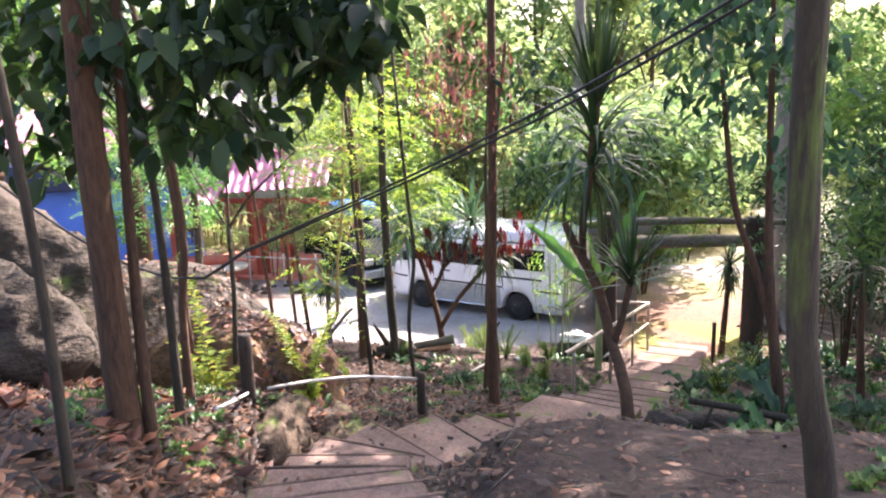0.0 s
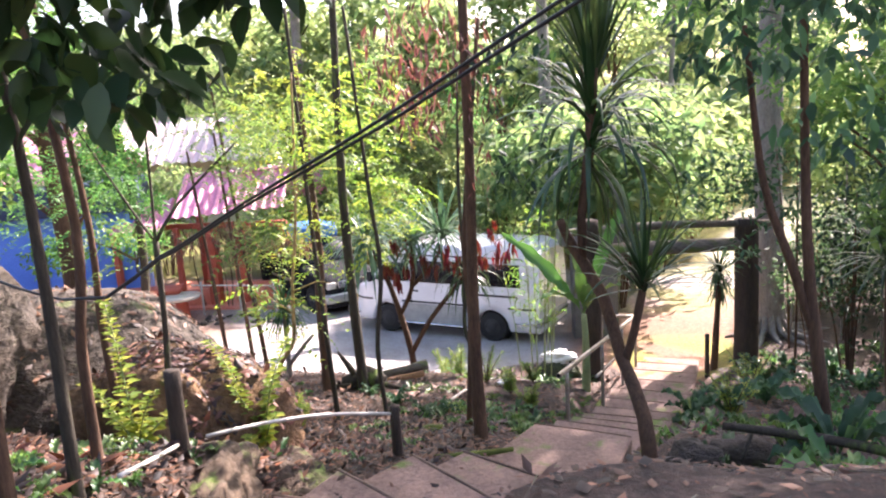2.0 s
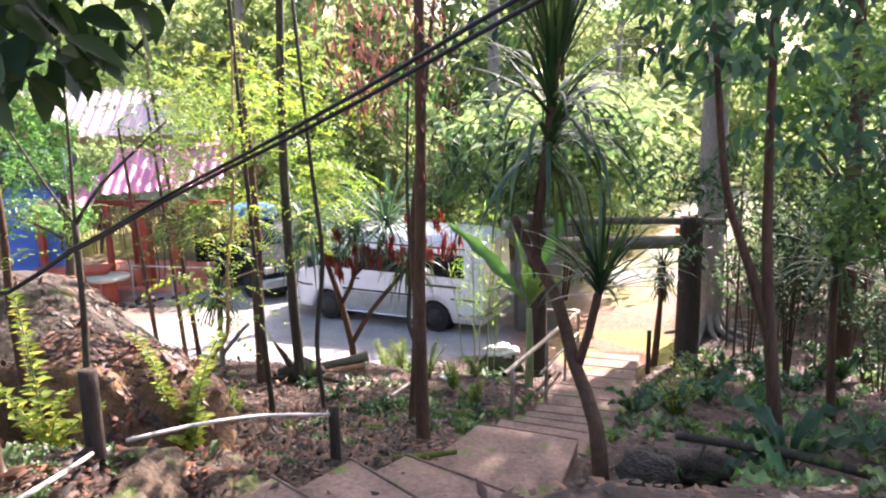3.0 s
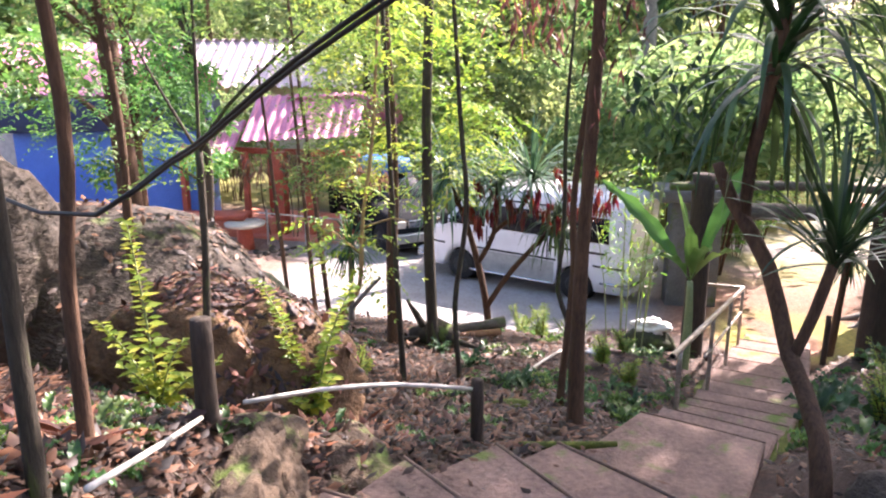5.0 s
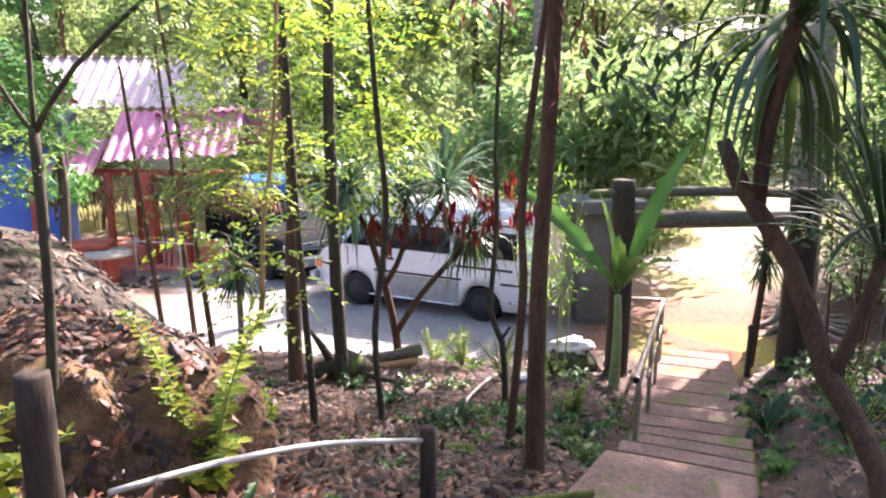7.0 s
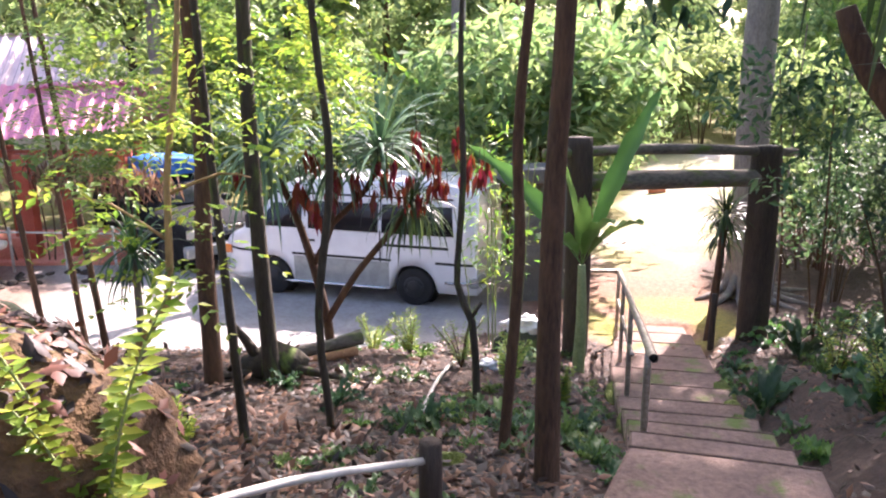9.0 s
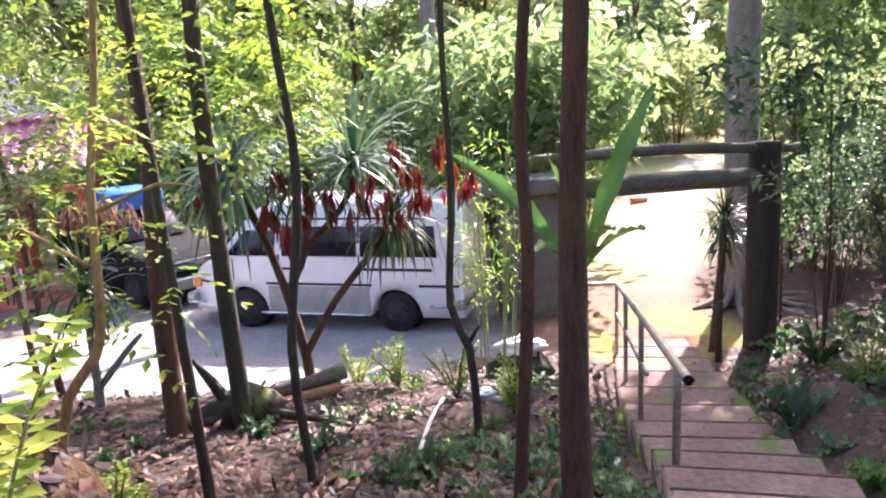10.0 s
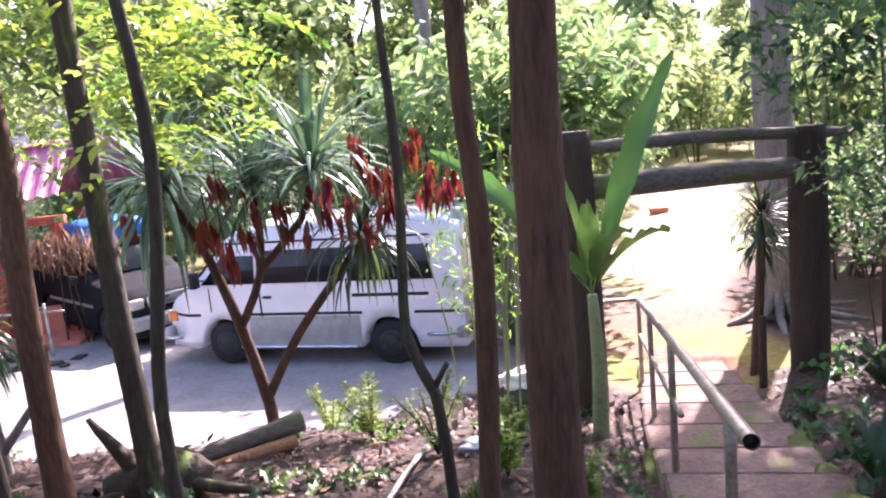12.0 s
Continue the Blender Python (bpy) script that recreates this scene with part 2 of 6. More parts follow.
LEAF_BROAD = leaf_mat("broad_leaves", (0.05, 0.115, 0.03), (0.09, 0.185, 0.045), (0.18, 0.29, 0.07), 0.4, 0.4)
LEAF_UNDER = leaf_mat("understorey_leaves", (0.028, 0.07, 0.03), (0.06, 0.13, 0.052), (0.16, 0.26, 0.13), 0.45, 0.5)
LEAF_RED = leaf_mat("dry_red_leaves", (0.08, 0.034, 0.025), (0.18, 0.085, 0.058), (0.34, 0.19, 0.13), 0.3, 0.6)
LEAF_SCARLET = leaf_mat("scarlet_bracts", (0.07, 0.008, 0.008), (0.16, 0.018, 0.014), (0.36, 0.05, 0.025), 0.3, 0.5)
LITTER = leaf_mat("fallen_leaves", (0.012, 0.008, 0.005), (0.05, 0.025, 0.013), (0.23, 0.115, 0.055), 0.12, 0.6)
# far foliage: haze and backlight are put into this paler green
LEAF_FAR_HAZE = leaf_mat("far_leaves", (0.12, 0.20, 0.085), (0.22, 0.31, 0.13), (0.36, 0.43, 0.19), 0.6, 0.7)

# ---- building helpers ----
def mesh_of(name, verts, faces, material, smooth_faces=True):
    me = bpy.data.meshes.new(name)
    me.from_pydata([tuple(v) for v in verts], [], faces)
    me.materials.append(material)
    if smooth_faces:
        me.polygons.foreach_set("use_smooth", [True] * len(me.polygons))
    me.update()
    return me


def part(name, bm, material, parent, label="", flat=False):
    """ONE mesh object from a bmesh or a mesh, under a thing or a part."""
    if isinstance(bm, bmesh.types.BMesh):
        me = bpy.data.meshes.new(name)
        bm.to_mesh(me)
        bm.free()
        me.materials.append(material)
        me.polygons.foreach_set("use_smooth", [not flat] * len(me.polygons))
    else:
        me = bm
    ob = new(name, me)
    ob.parent = parent
    return tagged(ob, label)


def thing(name, label, category, at=(0, 0, 0), group="", turn=0.0, kind=""):
    ob = new(name)
    ob.location, ob.rotation_euler = at, (0, 0, turn)
    ob.empty_display_size = 0.1
    return tagged(ob, label, category, group, kind)


def tube_data(points, sides=8, wobble=0.0, seed=0, cap=True):
    """Verts and faces of a tapered tube through (x, y, z, radius) points, with smooth bends."""
    rng = random.Random(seed)
    pts = [Vector(p[:3]) for p in points]
    rad = [p[3] for p in points]
    fine, fr = [], []
    for i in range(len(pts) - 1):
        p0, p1, p2, p3 = pts[max(0, i - 1)], pts[i], pts[i + 1], pts[min(len(pts) - 1, i + 2)]
        k = max(2, min(12, int((p2 - p1).length / 0.18)))
        for j in range(k):
            s = j / k
            fine.append(0.5 * ((2 * p1) + (p2 - p0) * s + (2 * p0 - 5 * p1 + 4 * p2 - p3) * s * s + (3 * p1 - p0 - 3 * p2 + p3) * s ** 3))
            fr.append(rad[i] * (1 - s) + rad[i + 1] * s)
    fine.append(pts[-1])
    fr.append(rad[-1])
    verts, faces = [], []
    ref = Vector((0.3, 0.9, 0.1)).normalized()
    for i, p in enumerate(fine):
        d = (fine[min(i + 1, len(fine) - 1)] - fine[max(0, i - 1)]).normalized()
        a = d.cross(ref if abs(d.dot(ref)) < 0.95 else Vector((1, 0, 0))).normalized()
        b = d.cross(a)
        for s in range(sides):
            t = 2 * math.pi * s / sides
            r = fr[i] * (1 + wobble * (0.6 * noise.noise(Vector((math.cos(t) * 1.5 + seed, math.sin(t) * 1.5, i * 0.35))) + rng.uniform(-0.25, 0.25)))
            verts.append(p + a * math.cos(t) * r + b * math.sin(t) * r)
    for i in range(len(fine) - 1):
        for s in range(sides):
            a, b = i * sides + s, i * sides + (s + 1) % sides
            faces.append((a, b, b + sides, a + sides))
    if cap:
        faces.append(tuple(reversed(range(sides))))
        faces.append(tuple(range(len(verts) - sides, len(verts))))
    return verts, faces


def merge(*sets):
    verts, faces = [], []
    for v, f in sets:
        k = len(verts)
        verts += list(v)
        faces += [tuple(i + k for i in face) for face in f]
    return verts, faces


def tube(name, points, material, parent=None, sides=8, wobble=0.0, seed=0, label="", category=""):
    ob = new(name, mesh_of(name, *tube_data(points, sides, wobble, seed), material))
    ob.parent = parent
    return tagged(ob, label, category)


def box_data(sx, sy, sz, bevel=0.0, at=(0, 0, 0)):
    """A chamfered block."""
    bm = bmesh.new()
    bmesh.ops.create_cube(bm, size=1, matrix=Matrix.Translation(at) @ Matrix.Diagonal((sx, sy, sz, 1)))
    if bevel:
        bmesh.ops.bevel(bm, geom=bm.edges[:], offset=bevel, segments=2, profile=0.6, affect="EDGES")
    return bm


# ---- the ground, one sheet ----
def steps_between(stops):
    out = []
    for (a, step), (b, _) in zip(stops, stops[1:]):
        k = max(1, round((b - a) / step))
        out += [a + (b - a) * i / k for i in range(k)]
    return out + [stops[-1][0]]


def make_ground():
    xs = steps_between([(-500, 60), (-80, 8), (-24, 1.2), (-8, 0.14), (7, 1.0), (26, 8), (90, 60), (500, 1)])
    ys = steps_between([(-300, 50), (-20, 3), (-3, 0.14), (16.5, 0.5), (32, 3), (90, 30), (700, 1)])
    verts = [(x, y, gz(x, y)) for y in ys for x in xs]
    w = len(xs)
    faces = [(j * w + i, j * w + i + 1, (j + 1) * w + i + 1, (j + 1) * w + i) for j in range(len(ys) - 1) for i in range(w - 1)]
    me = mesh_of("ground", verts, faces, GROUND)
    att = me.color_attributes.new("lot", "FLOAT_COLOR", "POINT")
    vals = []
    for x, y, _ in verts:
        lot = lot_mask(x, y)
        clay = smooth(0.2, 1.3, x - 0.05 * (y - 14)) if y > 13 else 0
        clay = max(clay * smooth(24, 17, y), smooth(-7.2, -8.6, x + 0.8 * math.sin(y)) * 0.8)
        n = noise.noise(Vector((x * 0.9, y * 0.7, 0)))
        green = lot * smooth(-0.3, 0.1, n) * smooth(1.6, 2.2, x) * smooth(13, 14, y) * (smooth(2.0, 0.8, abs(y - 15.2)) * 0.8 + smooth(18, 20, y) * 0.6)
        green = max(green, smooth(20, 26, y) * (1 - lot) * (0.55 + 0.3 * n))
        vals += [lot, clay, green, 1]
    att.data.foreach_set("color", vals)
    return tagged(new("ground", me), "brown leaf-strewn slope running down to a pale packed lot and an orange earth drive", "ground", kind="structure")


make_ground()


# ---- concrete steps and the walkway ----
def way_point(s):
    """Centre, direction and half width of the way at the share s of its length."""
    lens = [math.dist(WAY[i][:2], WAY[i + 1][:2]) for i in range(len(WAY) - 1)]
    d = s * sum(lens)
    for i, k in enumerate(lens):
        if d <= k or i == len(lens) - 1:
            u = d / k
            a, b = Vector(WAY[i]), Vector(WAY[i + 1])
            return a.lerp(b, u), HALF_WAY[i] * (1 - u) + HALF_WAY[i + 1] * u, i
        d -= k


def slab(bm, corners, top, thick, rng):
    """One tread: four plan corners, a level top with slightly rounded, uneven edges."""
    lo = [bm.verts.new((x, y, top - thick)) for x, y in corners]
    cx, cy = sum(c[0] for c in corners) / 4, sum(c[1] for c in corners) / 4
    mid = [bm.verts.new((x, y, top - 0.015 + rng.uniform(-0.004, 0.004))) for x, y in corners]
    hi = [bm.verts.new((x + (cx - x) * 0.035, y + (cy - y) * 0.035, top + rng.uniform(-0.005, 0.005))) for x, y in corners]
    for a, b in ((lo, mid), (mid, hi)):
        for i in range(4):
            j = (i + 1) % 4
            bm.faces.new((a[i], a[j], b[j], b[i]))
    bm.faces.new(hi)


def make_way():
    rng = random.Random(4)
    path = tagged(new("walkway"), "reddish-brown worn concrete steps and landing edged with moss", "steps", kind="structure")
    edges = []
    total = 80
    for i in range(total + 1):
        c, h, k = way_point(i / total)
        e = way_point(min(1, (i + 1) / total))[0] - way_point(max(0, (i - 1) / total))[0]
        e.z = 0
        e.normalize()
        edges.append((c, Vector((e.y, -e.x, 0)), h))
    # one tread for each fall of about 17 cm, or each 55 cm on the gentle part
    start, pieces = 0, []
    for i in range(1, total + 1):
        if edges[start][0].z - edges[i][0].z >= (0.19 if edges[i][0].y > 7.5 else 0.15) or (edges[i][0] - edges[start][0]).length > (1.5 if 6.3 < edges[i][0].y < 7.9 else 0.6) or i == total:
            pieces.append((start, i))
            start = i
    for a, b in pieces:
        (c0, r0, h0), (c1, r1, h1) = edges[a], edges[b]
        top = (c0.z + c1.z) / 2 + 0.03
        gap = (c1 - c0).normalized() * 0.018
        corners = [tuple((c0 + gap - r0 * h0)[:2]), tuple((c0 + gap + r0 * h0)[:2]), tuple((c1 + r1 * h1)[:2]), tuple((c1 - r1 * h1)[:2])]
        bm = bmesh.new()
        slab(bm, corners, top, 0.4, rng)
        part("tread", bm, CONCRETE, path, flat=True)
        d = (c1 - c0)
        d.z = 0
        d.normalize()
        if c1.y < 15:
            w = 0.8 if c1.y < 7.0 else 0.5
            pts = [(*(c1 - r1 * h1)[:2], top - 0.002, 0.016 * w), (*(c1 + d * 0.01)[:2], top, 0.018 * w), (*(c1 + r1 * h1)[:2], top - 0.002, 0.015 * w)]
            part("nosing", mesh_of("nosing", *tube_data(pts, 6, 0.3, a), CONCRETE_EDGE), CONCRETE_EDGE, path)
    return path


make_way()

# ---- handrail ----
def pipe_between(name, a, b, r, mat, parent, sides=12, label=""):
    return part(name, mesh_of(name, *tube_data([(*a, r), (*b, r)], sides), mat), mat, parent, label)


def make_rail():
    rail = thing("handrail", "low weathered steel pipe handrail with an open end, along concrete steps", "handrail", (1.04, 9.0, gz(1.04, 9.0)))
    o = Vector(rail.location)
    a, b = Vector((1.0, 8.6, -0.74)), Vector((2.17, 14.15, -1.7))
    run = lambda s, dz=0: a.lerp(b, s) + Vector((0, 0, dz)) - o
    me = tube_data([(*run(0), 0.03), (*run(0.5), 0.03), (*run(1), 0.03)], 14, cap=False)
    part("top_rail", mesh_of("top_rail", *me, STEEL), STEEL, rail, "shiny pale top pipe")
    # the darkness inside the open pipe is a plug coloured black
    part("open_end", mesh_of("open_end", *tube_data([(*run(0.004), 0.024), (*run(0.012), 0.024)], 14), BLACK_CABLE), BLACK_CABLE, rail, "black plug standing for the dark pipe hollow")
    part("low_rail", mesh_of("low_rail", *tube_data([(*run(0.36, -0.42), 0.02), (*run(1, -0.4), 0.02)], 10), STEEL), STEEL, rail)
    for s in (0.07, 0.44, 0.74, 1.0):
        top = run(s)
        w = top + o
        foot = gz(w.x, w.y) - 0.03 - o.z
        part("post", mesh_of("post", *tube_data([(top.x, top.y, foot, 0.024), (top.x, top.y, top.z - 0.01, 0.024)], 10), STEEL), STEEL, rail)
        part("foot_ring", mesh_of("foot_ring", *tube_data([(top.x, top.y, foot + 0.03, 0.045), (top.x, top.y, foot + 0.06, 0.036)], 12), STEEL), STEEL, rail)
    w = b - o
    part("return_rail", mesh_of("return_rail", *tube_data([(w.x, w.y, w.z, 0.026), (w.x - 0.75, w.y + 0.05, w.z, 0.026)], 10), STEEL), STEEL, rail)
    return rail


make_rail()


# ---- posts, pipes and cables by the steps ----
def stake(x, y, height, r, label, lean=(0, 0)):
    z = gz(x, y) - 0.1
    ob = tube("stake", [(x, y, z, r * 1.1), (x + lean[0] * 0.5, y + lean[1] * 0.5, z + (height + 0.1) * 0.5, r), (x + lean[0], y + lean[1], z + height + 0.1, r * 0.95)], POST_WOOD, None, 10, 0.12, int(x * 50 + y), label, "post")
    return ob


stake(-1.38, 5.15, 0.58, 0.058, "dark weathered wooden stake beside a clay bank")
stake(-0.36, 6.86, 0.5, 0.048, "short dark wooden stake at the edge of the steps")
stake(3.33, 13.7, 0.78, 0.04, "thin wooden stake at the foot of the walkway")
tube("fallen_pipe", [(-0.8, 3.7, 0.62, 0.012), (-1.02, 4.3, 0.4, 0.012), (-1.28, 4.95, 0.16, 0.012)], PVC, None, 10, 0.03, 1, "grubby white plastic pipe lying against a wooden stake", "pipe")
tube("bent_pipe", [(-1.42, 5.55, -0.06, 0.014), (-1.15, 5.95, -0.13, 0.014), (-0.8, 6.4, -0.25, 0.014), (-0.39, 6.82, -0.42, 0.014)], PVC, None, 10, 0.03, 2, "pale bent pipe spanning between two wooden stakes", "pipe")
tube("garden_hose", [(0.0, 11.3, gz(0, 11.3) + 0.05, 0.016), (-0.17, 11.0, -1.72, 0.016), (-0.33, 10.2, gz(-0.33, 10.2) + 0.08, 0.016), (-0.42, 9.4, gz(-0.42, 9.4) + 0.05, 0.016), (-0.5, 8.9, gz(-0.5, 8.9) + 0.02, 0.016)], PVC, None, 8, 0.02, 3, "pale garden hose curling down the leafy slope", "hose")


# ---- trees of the slope: bare trunks given by a few bends ----
def trunk_tree(points, material=None, label="slender bare brown tree trunk on the leafy slope", limbs=(), sides=10, name="tree", wobble=0.12):
    x, y = points[0][:2]
    o = Vector((x, y, gz(x, y)))
    t = thing(name, label, "tree", o)
    loc = [(p[0] - o.x, p[1] - o.y, p[2] - o.z, p[3]) for p in points]
    loc[0] = (loc[0][0], loc[0][1], -0.15, loc[0][3] * 1.25)
    loc.insert(1, (loc[0][0] * 0.85 + loc[1][0] * 0.15, loc[0][1], 0.12, points[0][3]))
    mat = material or BARK
    seed = int(abs(x * 100 + y * 10))
    part("trunk", mesh_of("trunk", *tube_data(loc, sides, wobble, seed), mat), mat, t)
    for limb in limbs:
        pts = [(p[0] - o.x, p[1] - o.y, p[2] - o.z, p[3]) for p in limb]
        part("limb", mesh_of("limb", *tube_data(pts, 6, 0.1, seed + 1), mat), mat, t)
    return t


TREES = {}
TREES["near"] = trunk_tree([(0.24, 7.85, -1.15, 0.07), (0.235, 7.86, 0.2, 0.054), (0.285, 7.85, 2.1, 0.047), (0.31, 7.9, 6.5, 0.036)], sides=14, label="tall straight brown tree trunk hung with dry red leaves")
TREES["near_thin"] = trunk_tree([(0.05, 8.3, -1.3, 0.034), (0.13, 8.32, 0.0, 0.032), (0.12, 8.3, 0.9, 0.028), (0.36, 8.4, 3.0, 0.02)])
TREES["left_big"] = trunk_tree([(-0.91, 3.0, 0.85, 0.085), (-0.9, 3.0, 1.6, 0.075), (-0.89, 3.0, 2.6, 0.07), (-0.85, 3.1, 5.5, 0.05)], sides=14, label="stout reddish-brown double tree trunk in fallen leaves")
TREES["left_twin"] = trunk_tree([(-0.79, 3.05, 0.83, 0.035), (-0.82, 3.1, 1.5, 0.03), (-0.78, 3.15, 2.8, 0.025), (-0.6, 3.2, 5, 0.02)])
TREES["left_a"] = trunk_tree([(-1.18, 3.88, 0.47, 0.034), (-1.17, 3.88, 1.5, 0.028), (-1.22, 3.9, 2.4, 0.022), (-1.5, 4.0, 4.5, 0.015)], BARK_DARK)
TREES["left_b"] = trunk_tree([(-0.24, 1.83, 1.2, 0.022), (-0.23, 1.83, 2.0, 0.019), (-0.3, 1.83, 3.2, 0.015)], BARK_DARK)
TREES["left_c"] = trunk_tree([(-1.41, 4.36, 0.31, 0.034), (-1.4, 4.36, 1.0, 0.03), (-1.34, 4.36, 2.0, 0.025), (-1.8, 4.4, 4.6, 0.015)])
TREES["left_d"] = trunk_tree([(-2.55, 6.2, -0.5, 0.04), (-2.6, 6.2, 0.6, 0.034), (-2.6, 6.2, 1.7, 0.026), (-2.9, 6.2, 4.2, 0.015)])
TREES["left_fork"] = trunk_tree([(-2.2, 6.3, -0.55, 0.03), (-2.1, 6.3, 0.5, 0.026), (-2.08, 6.3, 1.28, 0.026)], BARK_DARK,
    limbs=([(-2.08, 6.3, 1.25, 0.018), (-1.85, 6.3, 1.55, 0.014), (-1.35, 6.4, 2.0, 0.008)], [(-2.08, 6.3, 1.25, 0.014), (-2.05, 6.3, 1.9, 0.011), (-1.95, 6.2, 3.2, 0.006)], [(-2.08, 6.3, 1.25, 0.012), (-2.3, 6.3, 1.6, 0.009), (-2.7, 6.3, 2.3, 0.005)]), label="slim young tree forking into thin limbs")
for x, y, dx, h in ((-5.3, 13.4, -0.35, 4.2), (-5.0, 13.8, -0.3, 4.6), (-4.3, 12.9, -0.5, 5.2)):
    trunk_tree([(x, y, gz(x, y), 0.045), (x + dx * 0.4, y, gz(x, y) + h * 0.4, 0.035), (x + dx, y, gz(x, y) + h, 0.02)], BARK, "slim leaning young tree at the edge of the lot")
TREES["a"] = trunk_tree([(-2.21, 10.2, -1.5, 0.08), (-2.2, 10.2, -0.28, 0.068), (-2.16, 10.2, 0.6, 0.056), (-2.27, 10.22, 3, 0.04)], sides=12)
TREES["b"] = trunk_tree([(-1.76, 10.4, -1.64, 0.075), (-1.8, 10.4, -0.496, 0.066), (-1.82, 10.4, 1.18, 0.057), (-1.71, 10.37, 4.08, 0.04)], BARK_DARK, label="dark mossy tree trunk dotted with fresh yellow-green shoots", sides=12)
TREES["c"] = trunk_tree([(-1.05, 8.996, -1.44, 0.028), (-1.11, 9.024, -0.581, 0.028), (-1, 9.042, 0.395, 0.026), (-1.07, 9.061, 1.28, 0.022), (-1.19, 9.042, 3.32, 0.017)], BARK_DARK, label="thin crooked dark sapling in leaf litter", wobble=0.2)
TREES["d"] = trunk_tree([(-1.58, 8.763, -1.34, 0.033), (-1.62, 8.763, -0.488, 0.028), (-1.68, 8.782, 0.721, 0.025), (-1.75, 8.763, 3.32, 0.019)], BARK_DARK, label="thin dark sapling in leaf litter")
TREES["vine"] = trunk_tree([(-0.016, 9.718, -1.43, 0.031), (-0.0597, 9.718, -0.879, 0.029), (-0.173, 9.735, -0.573, 0.026), (-0.13, 9.718, 0.213, 0.024), (-0.147, 9.718, 1.17, 0.019), (-0.0859, 9.718, 2.57, 0.01)], BARK_DARK, limbs=([(-0.0597, 9.718, -0.836, 0.017), (0.0102, 9.718, -0.722, 0.012)],), label="thin crooked sapling with a broken side stub", wobble=0.2)
TREES["gold"] = trunk_tree([(-2.06, 8.0, -1.2, 0.026), (-1.97, 8.0, -0.75, 0.024), (-1.88, 8.0, -0.38, 0.023), (-1.74, 8.0, -0.2, 0.022), (-1.69, 8.0, 0.0, 0.02), (-1.66, 8.0, 0.5, 0.017), (-1.55, 8.0, 1.2, 0.014), (-1.45, 8.0, 2.6, 0.01)], BARK_GOLD,
    limbs=([(-1.66, 8.0, 0.4, 0.01), (-1.4, 8.0, 0.5, 0.007), (-1.25, 8.0, 0.48, 0.004)], [(-1.67, 8.0, 0.15, 0.01), (-1.95, 8.0, 0.35, 0.007), (-2.15, 8.0, 0.38, 0.004)]), label="slim crooked pale golden sapling bent like a knee", sides=9)
TREES["r1"] = trunk_tree([(2.2, 1.6, 1.12, 0.038), (2.14, 1.6, 1.7, 0.036), (2.07, 1.6, 2.35, 0.036), (2.06, 1.62, 5.5, 0.03)], BARK_DARK, "tall dark tree trunk beside a bare earth mound", sides=14)
TREES["r2"] = trunk_tree([(3.09, 6.58, -0.56, 0.055), (2.98, 6.58, 0.3, 0.048), (2.9, 6.6, 1.2, 0.035), (2.83, 6.6, 3.2, 0.02)], BARK,
    limbs=([(2.99, 6.58, 0.3, 0.04), (2.8, 6.6, 0.9, 0.035), (2.6, 6.6, 1.5, 0.028), (2.45, 6.55, 2.6, 0.018)],), label="young brown tree forking low above dense plants")
TREES["big"] = trunk_tree([(5.1, 17.0, -2.9, 0.33), (5.08, 17.0, -1.5, 0.28), (5.02, 17.0, 1.5, 0.26), (5.15, 17.1, 9, 0.18)], BARK_GREY, "large pale grey tree trunk with spreading roots beside the gate", sides=18, wobble=0.06)

for i in range(9):
    a = -2.9 + i * 0.42
    k = 0.5 + 0.35 * math.sin(i * 2.1) ** 2
    o = TREES["big"].location
    p = [(0.2 * math.cos(a), 0.2 * math.sin(a), 0.55, 0.09), (0.42 * math.cos(a), 0.42 * math.sin(a), 0.14, 0.07), ((0.5 + k) * math.cos(a + 0.1), (0.5 + k) * math.sin(a + 0.1), 0.02, 0.03)]
    part("root", mesh_of("root", *tube_data(p, 8, 0.15, i), BARK_GREY), BARK_GREY, TREES["big"])


# ---- gate of logs ----
def make_gate():
    g = thing("log_gate", "rustic gate of thick posts and mossy logs over the drive", "gate", (2.7, 13.6, gz(2.7, 13.6)))
    o = Vector(g.location)
    L = lambda *p: tuple(Vector(p) - o)
    for (x, y, z0, z1, r) in ((4.04, 14.1, -2.85, 0.0, 0.2), (1.42, 13.25, -2.75, 0.2, 0.16)):
        part("post", mesh_of("post", *tube_data([(*L(x, y, z0), r * 1.03), (*L(x, y, (z0 + z1) / 2), r), (*L(x - 0.02, y, z1), r * 0.95)], 18, 0.04, int(x * 9)), POST_WOOD), POST_WOOD, g, "thick round wooden post")
    part("top_log", mesh_of("top_log", *tube_data([(*L(0.95, 13.12, 0.02), 0.06), (*L(2.6, 13.6, 0.02), 0.07), (*L(4.6, 14.3, -0.12), 0.055)], 12, 0.12, 3), LOG_WOOD), LOG_WOOD, g, "thin mossy top log")
    part("cross_log", mesh_of("cross_log", *tube_data([(*L(1.5, 13.28, -0.34), 0.12), (*L(2.6, 13.65, -0.37), 0.125), (*L(3.88, 14.05, -0.42), 0.11)], 14, 0.08, 5), LOG_WOOD), LOG_WOOD, g, "thick mossy hanging log")
    return g


make_gate()


# ---- vehicles ----
def prof(stops, x):
    return float(np.interp(x, [s[0] for s in stops], [s[1] for s in stops]))


